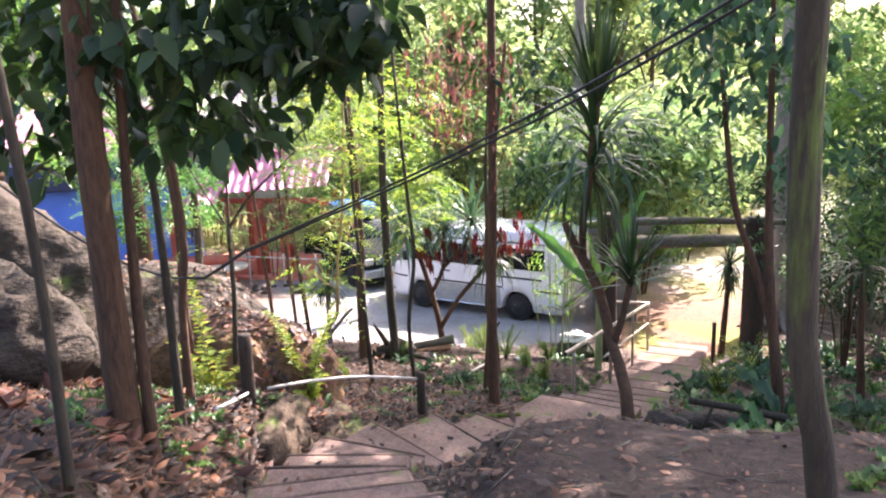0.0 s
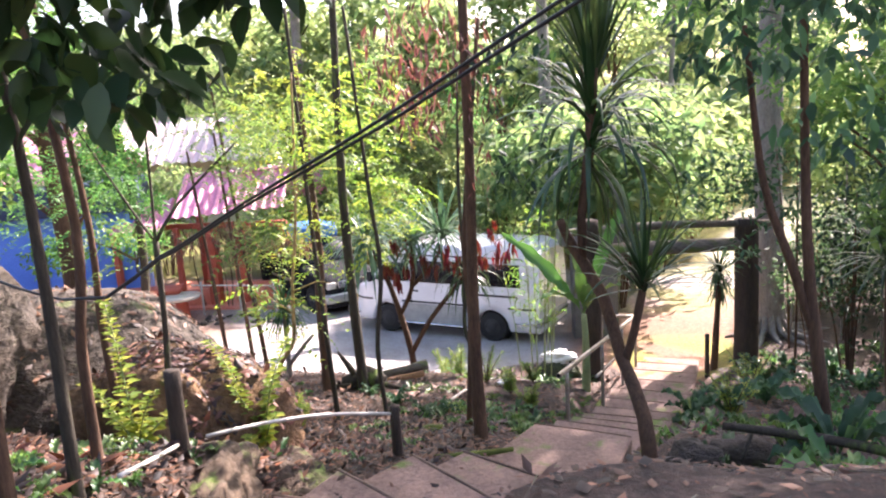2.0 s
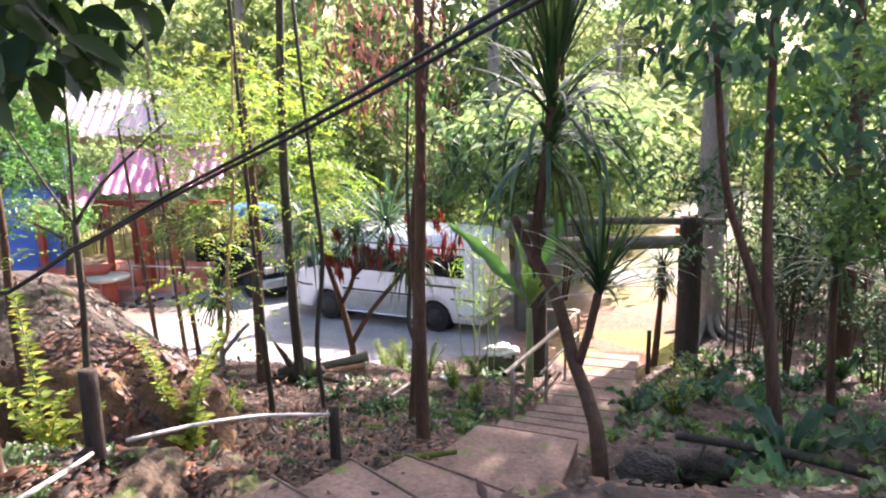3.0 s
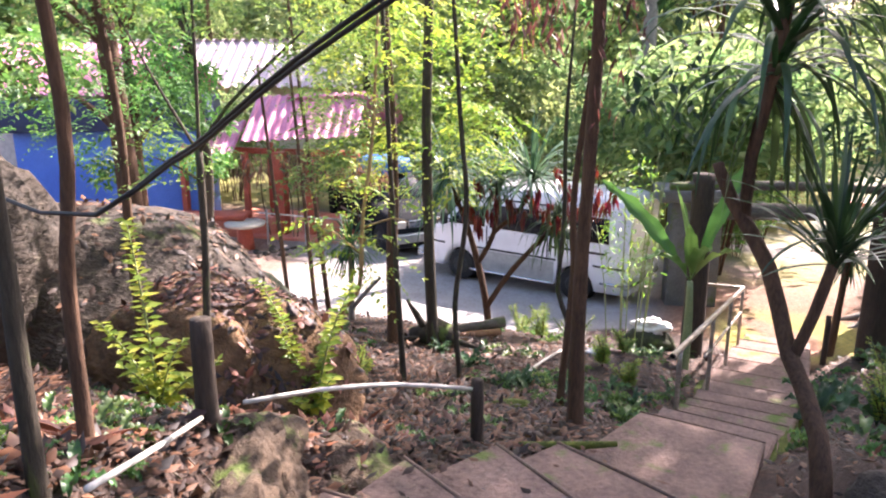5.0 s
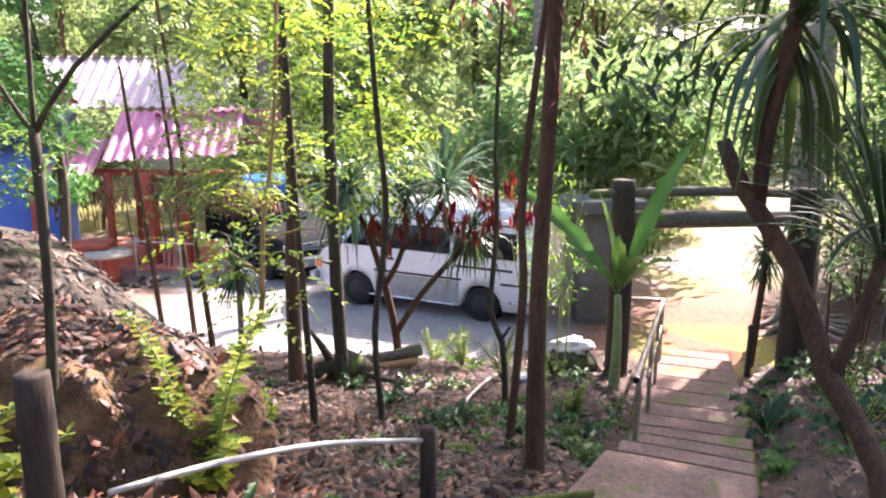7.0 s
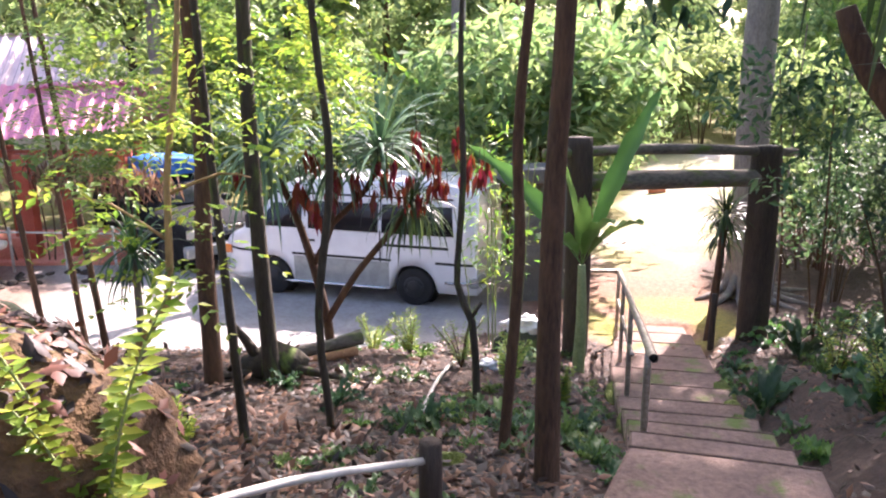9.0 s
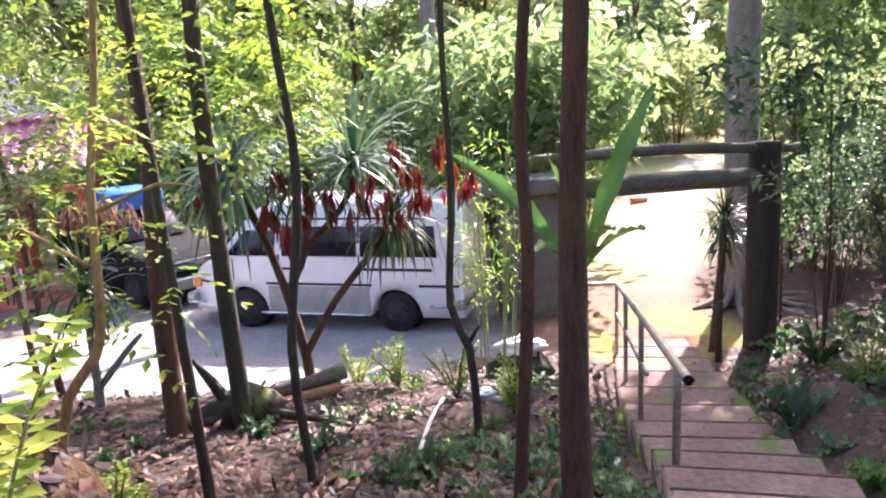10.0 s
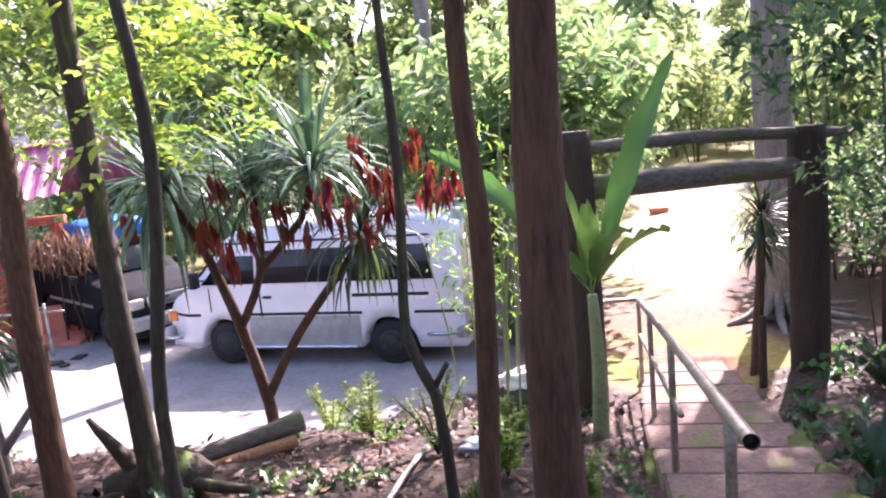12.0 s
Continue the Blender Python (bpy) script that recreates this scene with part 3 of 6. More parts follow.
def vehicle(name, label, paint, length, half, top, wheels_x, wheel_r, belt, tuck, at, turn, windows, group=""):
    """A car body lofted from its side profile: nose at x = 0, tail at x = length; top(x) is the height of its centre line."""
    v = thing(name, label, "vehicle", at, group, turn)
    arch = wheel_r + 0.07

    def low(x):
        z = 0.26
        for wx in wheels_x:
            if abs(x - wx) < arch:
                z = max(z, wheel_r * 0.95 + math.sqrt(arch * arch - (x - wx) ** 2))
        return z

    def side(x, z):
        """Half width of the body at a place."""
        end = smooth(0.0, 0.5, x) * 0.2 + 0.8
        tail = 0.96 + 0.04 * smooth(length, length - 0.25, x)
        t = prof(top, x)
        roof = smooth(belt, max(t, belt + 0.3), z)
        return half * end * tail * (1 - tuck * roof * 0.9) * (1 - 0.02 * smooth(0.7, 0.3, z))

    xs = sorted(set([round(i * 0.06, 3) for i in range(int(length / 0.06) + 1)] + [length]))
    rows = 9
    verts, faces = [], []
    for x in xs:
        t, lo = prof(top, x), low(x)
        ring = []
        for i in range(rows):
            z = lo + (t - 0.07 - lo) * i / (rows - 1)
            ring.append((x, side(x, z), z))
        y = side(x, t)
        ring += [(x, y * 0.93, t - 0.02), (x, y * 0.75, t), (x, 0, t + 0.015)]
        ring += [(px, -py, pz) for px, py, pz in reversed(ring[:-1])]
        ring = [(x, 0, lo)] + ring
        verts += ring
    k = len(ring)
    for i in range(len(xs) - 1):
        for j in range(k):
            a, b = i * k + j, i * k + (j + 1) % k
            faces.append((a, b, b + k, a + k))
    faces.append(tuple(range(k)))
    faces.append(tuple(reversed(range(len(verts) - k, len(verts)))))
    me = mesh_of("body", verts, faces, paint)
    me.polygons.foreach_set("use_smooth", [len(p.vertices) == 4 for p in me.polygons])
    part("body", me, paint, v)

    def panel(nm, x0, x1, z0, z1, s, off, mat, label="", lean0=0.0, lean1=0.0, parent=v):
        """A sheet laid on the side s, leaning at its front and rear edges."""
        vs, fs, nx, nz = [], [], 10, 4
        for layer in (0, 1):
            for j in range(nz + 1):
                for i in range(nx + 1):
                    u, w = i / nx, j / nz
                    x = x0 + lean0 * w + (x1 + lean1 * w - x0 - lean0 * w) * u
                    z = z0 + (z1 - z0) * w
                    vs.append((x, s * (side(x, z) + off - layer * 0.03), z))
        n1 = (nx + 1) * (nz + 1)
        for j in range(nz):
            for i in range(nx):
                a = j * (nx + 1) + i
                q = (a, a + 1, a + nx + 2, a + nx + 1)
                fs.append(q if s < 0 else q[::-1])
                q = tuple(c + n1 for c in q)
                fs.append(q[::-1] if s < 0 else q)
        border = [i for i in range(nx + 1)] + [j * (nx + 1) + nx for j in range(1, nz + 1)] + [nz * (nx + 1) + i for i in range(nx - 1, -1, -1)] + [j * (nx + 1) for j in range(nz - 1, 0, -1)]
        for i in range(len(border)):
            a, b = border[i], border[(i + 1) % len(border)]
            fs.append((a, b, b + n1, a + n1))
        return part(nm, mesh_of(nm, vs, fs, mat, False), mat, parent, label)

    for s in (-1, 1):
        for nm, x0, x1, z0, z1, l0, l1, mt in windows:
            panel(nm, x0, x1, z0, z1, s, 0.006 if mt is CAR_GLASS else 0.004, mt, "", l0, l1)
    for wx in wheels_x:
        for s in (-1, 1):
            y = s * (half - 0.13)
            w = tube_data([(wx, y - s * 0.09, wheel_r, wheel_r * 0.93), (wx, y - s * 0.07, wheel_r, wheel_r), (wx, y + s * 0.07, wheel_r, wheel_r), (wx, y + s * 0.1, wheel_r, wheel_r * 0.9)], 26)
            tyre = part("tyre", mesh_of("tyre", *w, RUBBER), RUBBER, v, "worn black tyre")
            rim = tube_data([(wx, y + s * 0.095, wheel_r, wheel_r * 0.58), (wx, y + s * 0.112, wheel_r, wheel_r * 0.5), (wx, y + s * 0.105, wheel_r, wheel_r * 0.42), (wx, y + s * 0.13, wheel_r, wheel_r * 0.16)], 20)
            part("rim", mesh_of("rim", *rim, DARK_STEEL), DARK_STEEL, tyre, "dull steel wheel rim")
            liner = tube_data([(wx, s * (half - 0.3), wheel_r, arch * 0.99), (wx, s * (half - 0.29), wheel_r, arch * 0.99)], 24)
            part("arch_liner", mesh_of("arch_liner", *liner, RUBBER), RUBBER, v, "dark wheel arch liner")
    return v, side, panel


PAINT_WHITE = plain("white_car_paint", (0.74, 0.74, 0.76), 0.3, coat=0.5, grime=0.05, scale=2.5)
PAINT_SILVER = plain("silver_grey_paint", (0.36, 0.38, 0.37), 0.35, 0.3, 0.4)
PAINT_DARK = plain("dark_grey_paint", (0.02, 0.021, 0.023), 0.85, 0.0, 0.0, 0.1, grime=0.2)
CAR_GLASS = plain("dark_tinted_glass", (0.006, 0.008, 0.011), 0.09, 0.0, 0.0, 0.35, 0.0)
RUBBER = plain("black_rubber", (0.018, 0.018, 0.018), 0.8, grime=0.3)
DARK_STEEL = plain("dull_steel", (0.035, 0.035, 0.035), 0.6, 0.3)
CHROME = plain("chrome", (0.6, 0.6, 0.6), 0.15, 1.0)
LAMP_RED = plain("red_lamp_lens", (0.4, 0.03, 0.02), 0.2)
LAMP_CLEAR = plain("clear_lamp_lens", (0.55, 0.52, 0.45), 0.15, coat=0.5)
ORANGE_LENS = plain("orange_lamp_lens", (0.7, 0.2, 0.03), 0.2)


def make_van():
    d = Vector((0.949, -0.314))
    n = Vector((-d.y, d.x))
    c = Vector((-4.306, 17.79)) + n * 0.882
    top = [(0, 0.62), (0.03, 0.86), (0.14, 1.0), (0.42, 1.12), (0.62, 1.3), (1.12, 1.84), (1.35, 1.97), (1.9, 2.04), (4.3, 2.04), (4.5, 1.98), (4.56, 1.88)]
    G = CAR_GLASS
    wins = [("front_window", 0.72, 1.62, 1.2, 1.6, 0.36, 0.0, G), ("middle_window", 1.74, 3.0, 1.2, 1.66, 0.0, 0.0, G), ("rear_window", 3.06, 4.28, 1.2, 1.66, 0.0, -0.04, G),
            ("door_seam", 1.66, 1.69, 0.4, 1.86, 0, 0, RUBBER), ("door_seam", 3.02, 3.045, 0.4, 1.86, 0, 0, RUBBER), ("door_seam", 0.84, 0.86, 0.8, 1.15, 0, 0, RUBBER), ("slide_rail", 3.1, 4.2, 0.98, 1.025, 0, 0, RUBBER),
            ("door_handle", 1.72, 1.86, 0.98, 1.02, 0, 0, RUBBER), ("rub_strip", 1.42, 3.22, 0.735, 0.775, 0, 0, RUBBER), ("rub_strip", 0.1, 0.66, 0.735, 0.775, 0, 0, RUBBER), ("rub_strip", 3.98, 4.6, 0.735, 0.775, 0, 0, RUBBER), ("lower_panel", 1.45, 3.18, 0.3, 0.72, 0, 0, PAINT_SILVER),
            ("gutter", 0.95, 4.45, 1.76, 1.79, 0.15, 0, RUBBER)]
    v, side, panel = vehicle("van", "white high-roofed minibus with dark tinted windows, parked on the lot", PAINT_WHITE, 4.66, 0.845, top, (1.03, 3.6), 0.32, 1.12, 0.16, (c.x, c.y, -2.97), math.atan2(d.y, d.x), wins)
    v.scale = (1.05, 1.05, 1.05)
    for nm, pts, lab in (("windscreen", [(0.6, 1.27), (1.06, 1.77)], "raked dark windscreen"),):
        (x0, z0), (x1, z1) = pts
        bm = bmesh.new()
        cs = []
        for off in (0.012, -0.02):
            cs.append([bm.verts.new((x - off, s * (side(x, z) - 0.06), z + off)) for x, z, s in ((x0, z0, -1), (x0, z0, 1), (x1, z1, 1), (x1, z1, -1))])
        bm.faces.new(cs[0]); bm.faces.new(cs[1][::-1])
        for i in range(4):
            bm.faces.new((cs[0][i], cs[0][(i + 1) % 4], cs[1][(i + 1) % 4], cs[1][i]))
        part(nm, bm, CAR_GLASS, v, lab, True)
    part("rear_glass", box_data(0.02, 1.25, 0.5, 0.008, (4.565, 0, 1.45)), CAR_GLASS, v, "dark rear window")
    part("front_bumper", box_data(0.16, 1.66, 0.2, 0.05, (0.0, 0, 0.46)), PAINT_SILVER, v, "silver front bumper")
    part("bumper_pipe", mesh_of("bumper_pipe", *tube_data([(0.3, -0.86, 0.42, 0.025), (-0.08, -0.8, 0.44, 0.025), (-0.14, 0, 0.44, 0.025), (-0.08, 0.8, 0.44, 0.025), (0.3, 0.86, 0.42, 0.025)], 8), CHROME), CHROME, v, "chrome bumper pipe")
    part("rear_bumper", box_data(0.2, 1.64, 0.2, 0.05, (4.58, 0, 0.46)), PAINT_SILVER, v, "silver rear bumper")
    part("rear_pipe", mesh_of("rear_pipe", *tube_data([(4.15, -0.87, 0.45, 0.025), (4.66, -0.8, 0.46, 0.025), (4.74, 0, 0.46, 0.025), (4.66, 0.8, 0.46, 0.025), (4.15, 0.87, 0.45, 0.025)], 8), CHROME), CHROME, v, "chrome rear bumper pipe")
    part("grille", box_data(0.04, 0.8, 0.16, 0.01, (-0.005, 0, 0.7)), RUBBER, v, "black grille")
    for s in (-1, 1):
        part("headlamp", box_data(0.12, 0.26, 0.17, 0.02, (0.04, s * 0.58, 0.72)), LAMP_CLEAR, v, "clear headlamp")
        part("indicator", box_data(0.14, 0.05, 0.15, 0.012, (0.1, s * 0.72, 0.72)), ORANGE_LENS, v, "orange indicator")
        part("tail_lamp", box_data(0.1, 0.13, 0.42, 0.015, (4.52, s * 0.755, 0.95)), LAMP_RED, v, "red tail lamp")
        m = part("mirror", box_data(0.1, 0.16, 0.24, 0.03, (0.72, s * 0.97, 1.3)), RUBBER, v, "black door mirror")
        part("mirror_arm", mesh_of("mirror_arm", *tube_data([(0.8, s * 0.8, 1.25, 0.012), (0.74, s * 0.93, 1.3, 0.012)], 6), RUBBER), RUBBER, v)
        part("side_step", mesh_of("side_step", *tube_data([(1.28, s * 0.84, 0.27, 0.03), (3.12, s * 0.84, 0.27, 0.03)], 8), CHROME), CHROME, v, "silver side step")
    for x in (1.6, 2.3, 3.0, 3.7, 4.2):
        part("roof_bar", mesh_of("roof_bar", *tube_data([(x, -0.66, 2.05, 0.014), (x, -0.6, 2.12, 0.014), (x, 0.6, 2.12, 0.014), (x, 0.66, 2.05, 0.014)], 6), CHROME), CHROME, v, "thin roof rack bar")
    return v


make_van()


def make_suv():
    top = [(0, 0.7), (0.04, 0.95), (0.3, 1.08), (1.15, 1.16), (1.35, 1.2), (1.9, 1.72), (2.2, 1.8), (3.6, 1.8), (4.2, 1.74), (4.45, 1.2)]
    G = CAR_GLASS
    wins = [("front_window", 1.62, 2.5, 1.25, 1.62, 0.3, 0.0, G), ("middle_window", 2.6, 3.4, 1.25, 1.62, 0, 0, G), ("rear_window", 3.5, 4.2, 1.25, 1.6, 0, -0.1, G), ("door_seam", 2.55, 2.565, 0.4, 1.62, 0, 0, RUBBER), ("rub_strip", 1.3, 3.4, 0.72, 0.78, 0, 0, PAINT_SILVER)]
    v, side, panel = vehicle("jeep", "dark grey off-road car parked beyond the white van", PAINT_DARK, 4.45, 0.88, top, (0.85, 3.55), 0.37, 1.18, 0.16, (-4.7, 19.4, -3.06), math.atan2(3.0, -3.0), wins)
    part("front_bumper", box_data(0.2, 1.7, 0.24, 0.05, (0.0, 0, 0.52)), PAINT_SILVER, v, "grey front bumper")
    scr = box_data(0.03, 1.3, 0.62, 0.01)
    bmesh.ops.transform(scr, matrix=Matrix.Translation((1.6, 0, 1.47)) @ Matrix.Rotation(0.82, 4, "Y"), verts=scr.verts)
    part("windscreen", scr, CAR_GLASS, v, "dark windscreen")
    part("grille", box_data(0.05, 0.9, 0.2, 0.01, (0.0, 0, 0.86)), CHROME, v, "chrome grille")
    for s in (-1, 1):
        part("headlamp", box_data(0.12, 0.24, 0.17, 0.02, (0.03, s * 0.64, 0.86)), LAMP_CLEAR, v, "clear headlamp")
        part("mirror", box_data(0.1, 0.18, 0.16, 0.03, (1.6, s * 1.02, 1.25)), RUBBER, v, "black door mirror")
    rng = random.Random(8)
    bm = box_data(1.3, 1.2, 0.42, 0.12, (0, 0, 0.21))
    bmesh.ops.subdivide_edges(bm, edges=bm.edges[:], cuts=3, use_grid_fill=True)
    for w in bm.verts:
        w.co += noise.noise_vector(w.co * 3) * 0.06
    d = Vector((-3.0, 3.0)).normalized()
    t = thing("tarp_bundle", "crumpled bright blue tarpaulin bundle on the roof of the off-road car", "tarpaulin", (-4.7 + d.x * 2.5, 19.4 + d.y * 2.5, -3.06 + 1.79), turn=math.atan2(3.0, -3.0))
    part("tarpaulin", bm, BLUE_TARP, t)


BLUE_TARP = plain("blue_tarpaulin", (0.03, 0.16, 0.55), 0.45, grime=0.1)
make_suv()


# ---- the hut, the blue sheet and the far house ----
ROOF_PINK = surface("faded_pink_roofing", (0.42, 0.10, 0.18), (0.57, 0.17, 0.28), (0.68, 0.29, 0.40), 1.5, 0.55, 0.002, fine=25)
ROOF_PALE = surface("bleached_pink_roofing", (0.36, 0.24, 0.24), (0.47, 0.35, 0.35), (0.58, 0.48, 0.47), 1.0, 0.6, 0.002)
PAINT_RED = surface("brick_red_paint", (0.22, 0.035, 0.02), (0.36, 0.06, 0.03), (0.5, 0.13, 0.07), 2.5, 0.7, 0.004)
PAINT_ORANGE = surface("orange_red_plaster", (0.45, 0.10, 0.05), (0.62, 0.17, 0.10), (0.7, 0.3, 0.2), 2.0, 0.75, 0.004)
BLUE_SHEET = surface("blue_painted_sheet", (0.03, 0.10, 0.42), (0.055, 0.16, 0.58), (0.10, 0.24, 0.7), 0.8, 0.5, 0.002)
WALL_CREAM = plain("cream_render", (0.55, 0.5, 0.42), 0.85)


def corrugated(width, depth, pitch, amp, thick=0.01, trapezoid=True):
    """A roofing sheet: ribs run along y from 0 to depth, across x from 0 to width."""
    xs, x = [], 0.0
    while x < width:
        xs += [(x, 0), (x + pitch * 0.18, amp), (x + pitch * 0.42, amp), (x + pitch * 0.6, 0)]
        x += pitch
    verts = [(x, y, z + t) for t in (0, -thick) for y in (0, depth) for x, z in xs]
    k = len(xs)
    faces = [(i, i + 1, k + i + 1, k + i) for i in range(k - 1)] + [(2 * k + i, 3 * k + i, 3 * k + i + 1, 2 * k + i + 1) for i in range(k - 1)]
    faces += [(i + 1, i, 2 * k + i, 2 * k + i + 1) for i in range(k - 1)] + [(k + i, k + i + 1, 3 * k + i + 1, 3 * k + i) for i in range(k - 1)]
    return verts, faces


def sheet(name, origin, along, up, width, depth, pitch, amp, mat, parent, label=""):
    a, u = Vector(along).normalized(), Vector(up).normalized()
    n = a.cross(u).normalized()
    m = Matrix((a, u, n)).transposed().to_4x4()
    vs, fs = corrugated(width, depth, pitch, amp)
    vs = [m.to_3x3() @ Vector(v) + Vector(origin) for v in vs]
    return part(name, mesh_of(name, vs, fs, mat, False), mat, parent, label)


def make_hut():
    o = Vector((-9.0, 20.4, -3.06))
    h = thing("hut", "open hut with red posts, orange walls and pink corrugated roof", "hut", o)
    sheet("roof", Vector((-10.0, 19.9, -0.42)) - o, (2.85, 0.75, 0.12), (-0.35, 1.55, 0.95), 3.2, 2.1, 0.27, 0.05, ROOF_PINK, h, "pink corrugated front roof slope")
    sheet("roof", Vector((-6.8, 24.1, -0.32)) - o, (-2.85, -0.75, -0.12), (0.35, -1.55, 0.95), 3.2, 2.1, 0.27, 0.05, ROOF_PINK, h, "pink corrugated rear roof slope")
    sheet("roof", Vector((-11.6, 19.3, -0.75)) - o, (1.6, 0.4, 0.05), (-0.35, 1.55, 0.8), 1.5, 1.6, 0.27, 0.05, ROOF_PINK, h, "low pink corrugated side roof")
    for x, y, w in ((-10.0, 20.1, 0.14), (-8.35, 20.55, 0.3), (-9.1, 20.35, 0.3), (-7.2, 20.9, 0.16), (-10.5, 22.4, 0.16), (-7.7, 23.1, 0.16), (-11.6, 19.6, 0.16)):
        part("post", box_data(w, w, 2.35, 0.01, (x - o.x, y - o.y, 1.17)), PAINT_RED, h, "brick-red square post")
    for x, y, lx, t, z in ((-9.6, 20.25, 0.85, 0.25, 0.55), (-8.0, 20.75, 1.25, 0.25, 0.62), (-10.8, 19.8, 1.1, 0.25, 0.5)):
        bm = box_data(lx, 0.14, z, 0.01, (0, 0, z / 2))
        bmesh.ops.transform(bm, matrix=Matrix.Translation((x - o.x, y - o.y, 0)) @ Matrix.Rotation(t, 4, "Z"), verts=bm.verts)
        part("low_wall", bm, PAINT_ORANGE, h, "orange-red plastered low wall")
    part("floor_slab", box_data(5.2, 3.4, 0.12, 0.02, (-0.3, 1.2, 0.03)), PAINT_ORANGE, h, "orange floor slab")
    part("beam", box_data(4.6, 0.12, 0.16, 0.01, (-0.2, 0.25, 2.32)), PAINT_RED, h, "brick-red eaves beam")
    t = thing("table", "round concrete table beside the hut", "table", (-9.3, 18.7, gz(-9.3, 18.7)))
    part("tabletop", mesh_of("tabletop", *tube_data([(0, 0, 0.62, 0.5), (0, 0, 0.7, 0.52)], 24), WALL_CREAM), WALL_CREAM, t)
    part("foot", mesh_of("foot", *tube_data([(0, 0, 0, 0.22), (0, 0, 0.62, 0.16)], 16), PAINT_RED), PAINT_RED, t)
    f = thing("bamboo_rail", "thin pale bamboo rail on the lot", "fence", (-8.2, 19.3, gz(-8.2, 19.3)))
    for x in (-0.8, 0.3, 1.3):
        part("post", mesh_of("post", *tube_data([(x, 0, 0, 0.03), (x, 0, 0.95, 0.028)], 8), PVC), PVC, f)
    part("rail", mesh_of("rail", *tube_data([(-1.1, 0, 0.85, 0.022), (1.6, 0.05, 0.78, 0.022)], 8), PVC), PVC, f)
    # blue wall; the shade at its eaves is a block coloured navy
    b = thing("blue_shed", "long low shed with bright blue wall and roof coloured as shaded", "shed", (-13.8, 20.0, -3.1))
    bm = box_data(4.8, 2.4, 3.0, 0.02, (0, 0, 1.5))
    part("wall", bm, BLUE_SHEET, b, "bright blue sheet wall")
    part("roof", box_data(5.2, 2.9, 0.8, 0.04, (0, -0.1, 3.4)), plain("navy_shade_sheet", (0.03, 0.045, 0.10), 0.7), b, "roof edge block coloured navy for shade")
    b.rotation_euler[2] = 0.45
    # far house
    hs = thing("house", "long far house with a bleached pink corrugated roof among trees", "house", (-22, 36, -3.0))
    part("wall", box_data(17, 5, 3.4, 0.02, (0, 1, 1.7)), WALL_CREAM, hs, "cream wall")
    sheet("roof", (-9.5, -2.6, 3.3), (1, 0, 0), (0, 1, 0.55), 19, 4.6, 0.5, 0.09, ROOF_PALE, hs, "bleached pink front roof slope")
    sheet("roof", (9.5, 5.2, 3.3), (-1, 0, 0), (0, -1, 0.55), 19, 4.6, 0.5, 0.09, ROOF_PALE, hs, "bleached pink rear roof slope")
    hs.rotation_euler[2] = 0.25
    h2 = tagged(new("house"), "small near house with a faded pink roof above the blue shed", "house")
    h2.location = (-16.5, 21.5, -3.1)
    part("wall", box_data(5.6, 4, 4.0, 0.02, (0, 0, 2.0)), WALL_CREAM, h2, "cream wall")
    sheet("roof", (-3.4, -2.6, 3.9), (1, 0, 0), (0, 1, 0.5), 6.8, 3.0, 0.3, 0.06, ROOF_PINK, h2, "faded pink front roof slope")
    sheet("roof", (3.4, 2.8, 3.9), (-1, 0, 0), (0, -1, 0.5), 6.8, 3.0, 0.3, 0.06, ROOF_PINK, h2, "faded pink rear roof slope")


make_hut()


# ---- leaves ----
def leaf_arrays(base, along, normal, length, width, fold=0.25, droop=0.15):
    """Six-cornered leaves, folded along the midrib, from arrays of places and directions."""
    along = along / np.linalg.norm(along, axis=1, keepdims=True)
    side = np.cross(along, normal)
    side /= np.maximum(np.linalg.norm(side, axis=1, keepdims=True), 1e-6)
    up = np.cross(side, along)
    L, W = np.asarray(length).reshape(-1, 1), np.asarray(width).reshape(-1, 1)
    tip = base + along * L - np.array([0, 0, 1.0]) * L * droop
    mid = base + along * L * 0.45 - up * W * fold
    v = np.stack([base, mid + side * W * 0.5 + up * W * fold, tip, mid - side * W * 0.5 + up * W * fold, mid], axis=1)
    return v


def leaf_mesh(name, v, mat):
    """A mesh of leaves from an array of shape (count, 5, 3)."""
    n = len(v)
    me = bpy.data.meshes.new(name)
    me.vertices.add(n * 5)
    me.vertices.foreach_set("co", v.reshape(-1).astype(np.float32))
    tri = np.array([[0, 1, 4], [1, 2, 4], [0, 4, 3], [4, 2, 3]])
    idx = (np.arange(n)[:, None, None] * 5 + tri[None]).reshape(-1)
    me.loops.add(len(idx))
    me.loops.foreach_set("vertex_index", idx.astype(np.int32))
    me.polygons.add(n * 4)
    me.polygons.foreach_set("loop_start", (np.arange(n * 4) * 3).astype(np.int32))
    me.polygons.foreach_set("use_smooth", np.ones(n * 4, dtype=bool))
    me.materials.append(mat)
    me.update()
    me.validate()
    return me


def blob_points(rng, blobs):
    """Random places in ellipsoids (x, y, z, rx, ry, rz, count), thicker towards the shell, with gaps."""
    out = []
    for cx, cy, cz, rx, ry, rz, n in blobs:
        d = rng.normal(size=(n, 3))
        d /= np.linalg.norm(d, axis=1, keepdims=True)
        r = rng.uniform(0.25, 1, size=(n, 1)) ** 0.6
        out.append(np.array([cx, cy, cz]) + d * r * np.array([rx, ry, rz]))
    return np.concatenate(out)


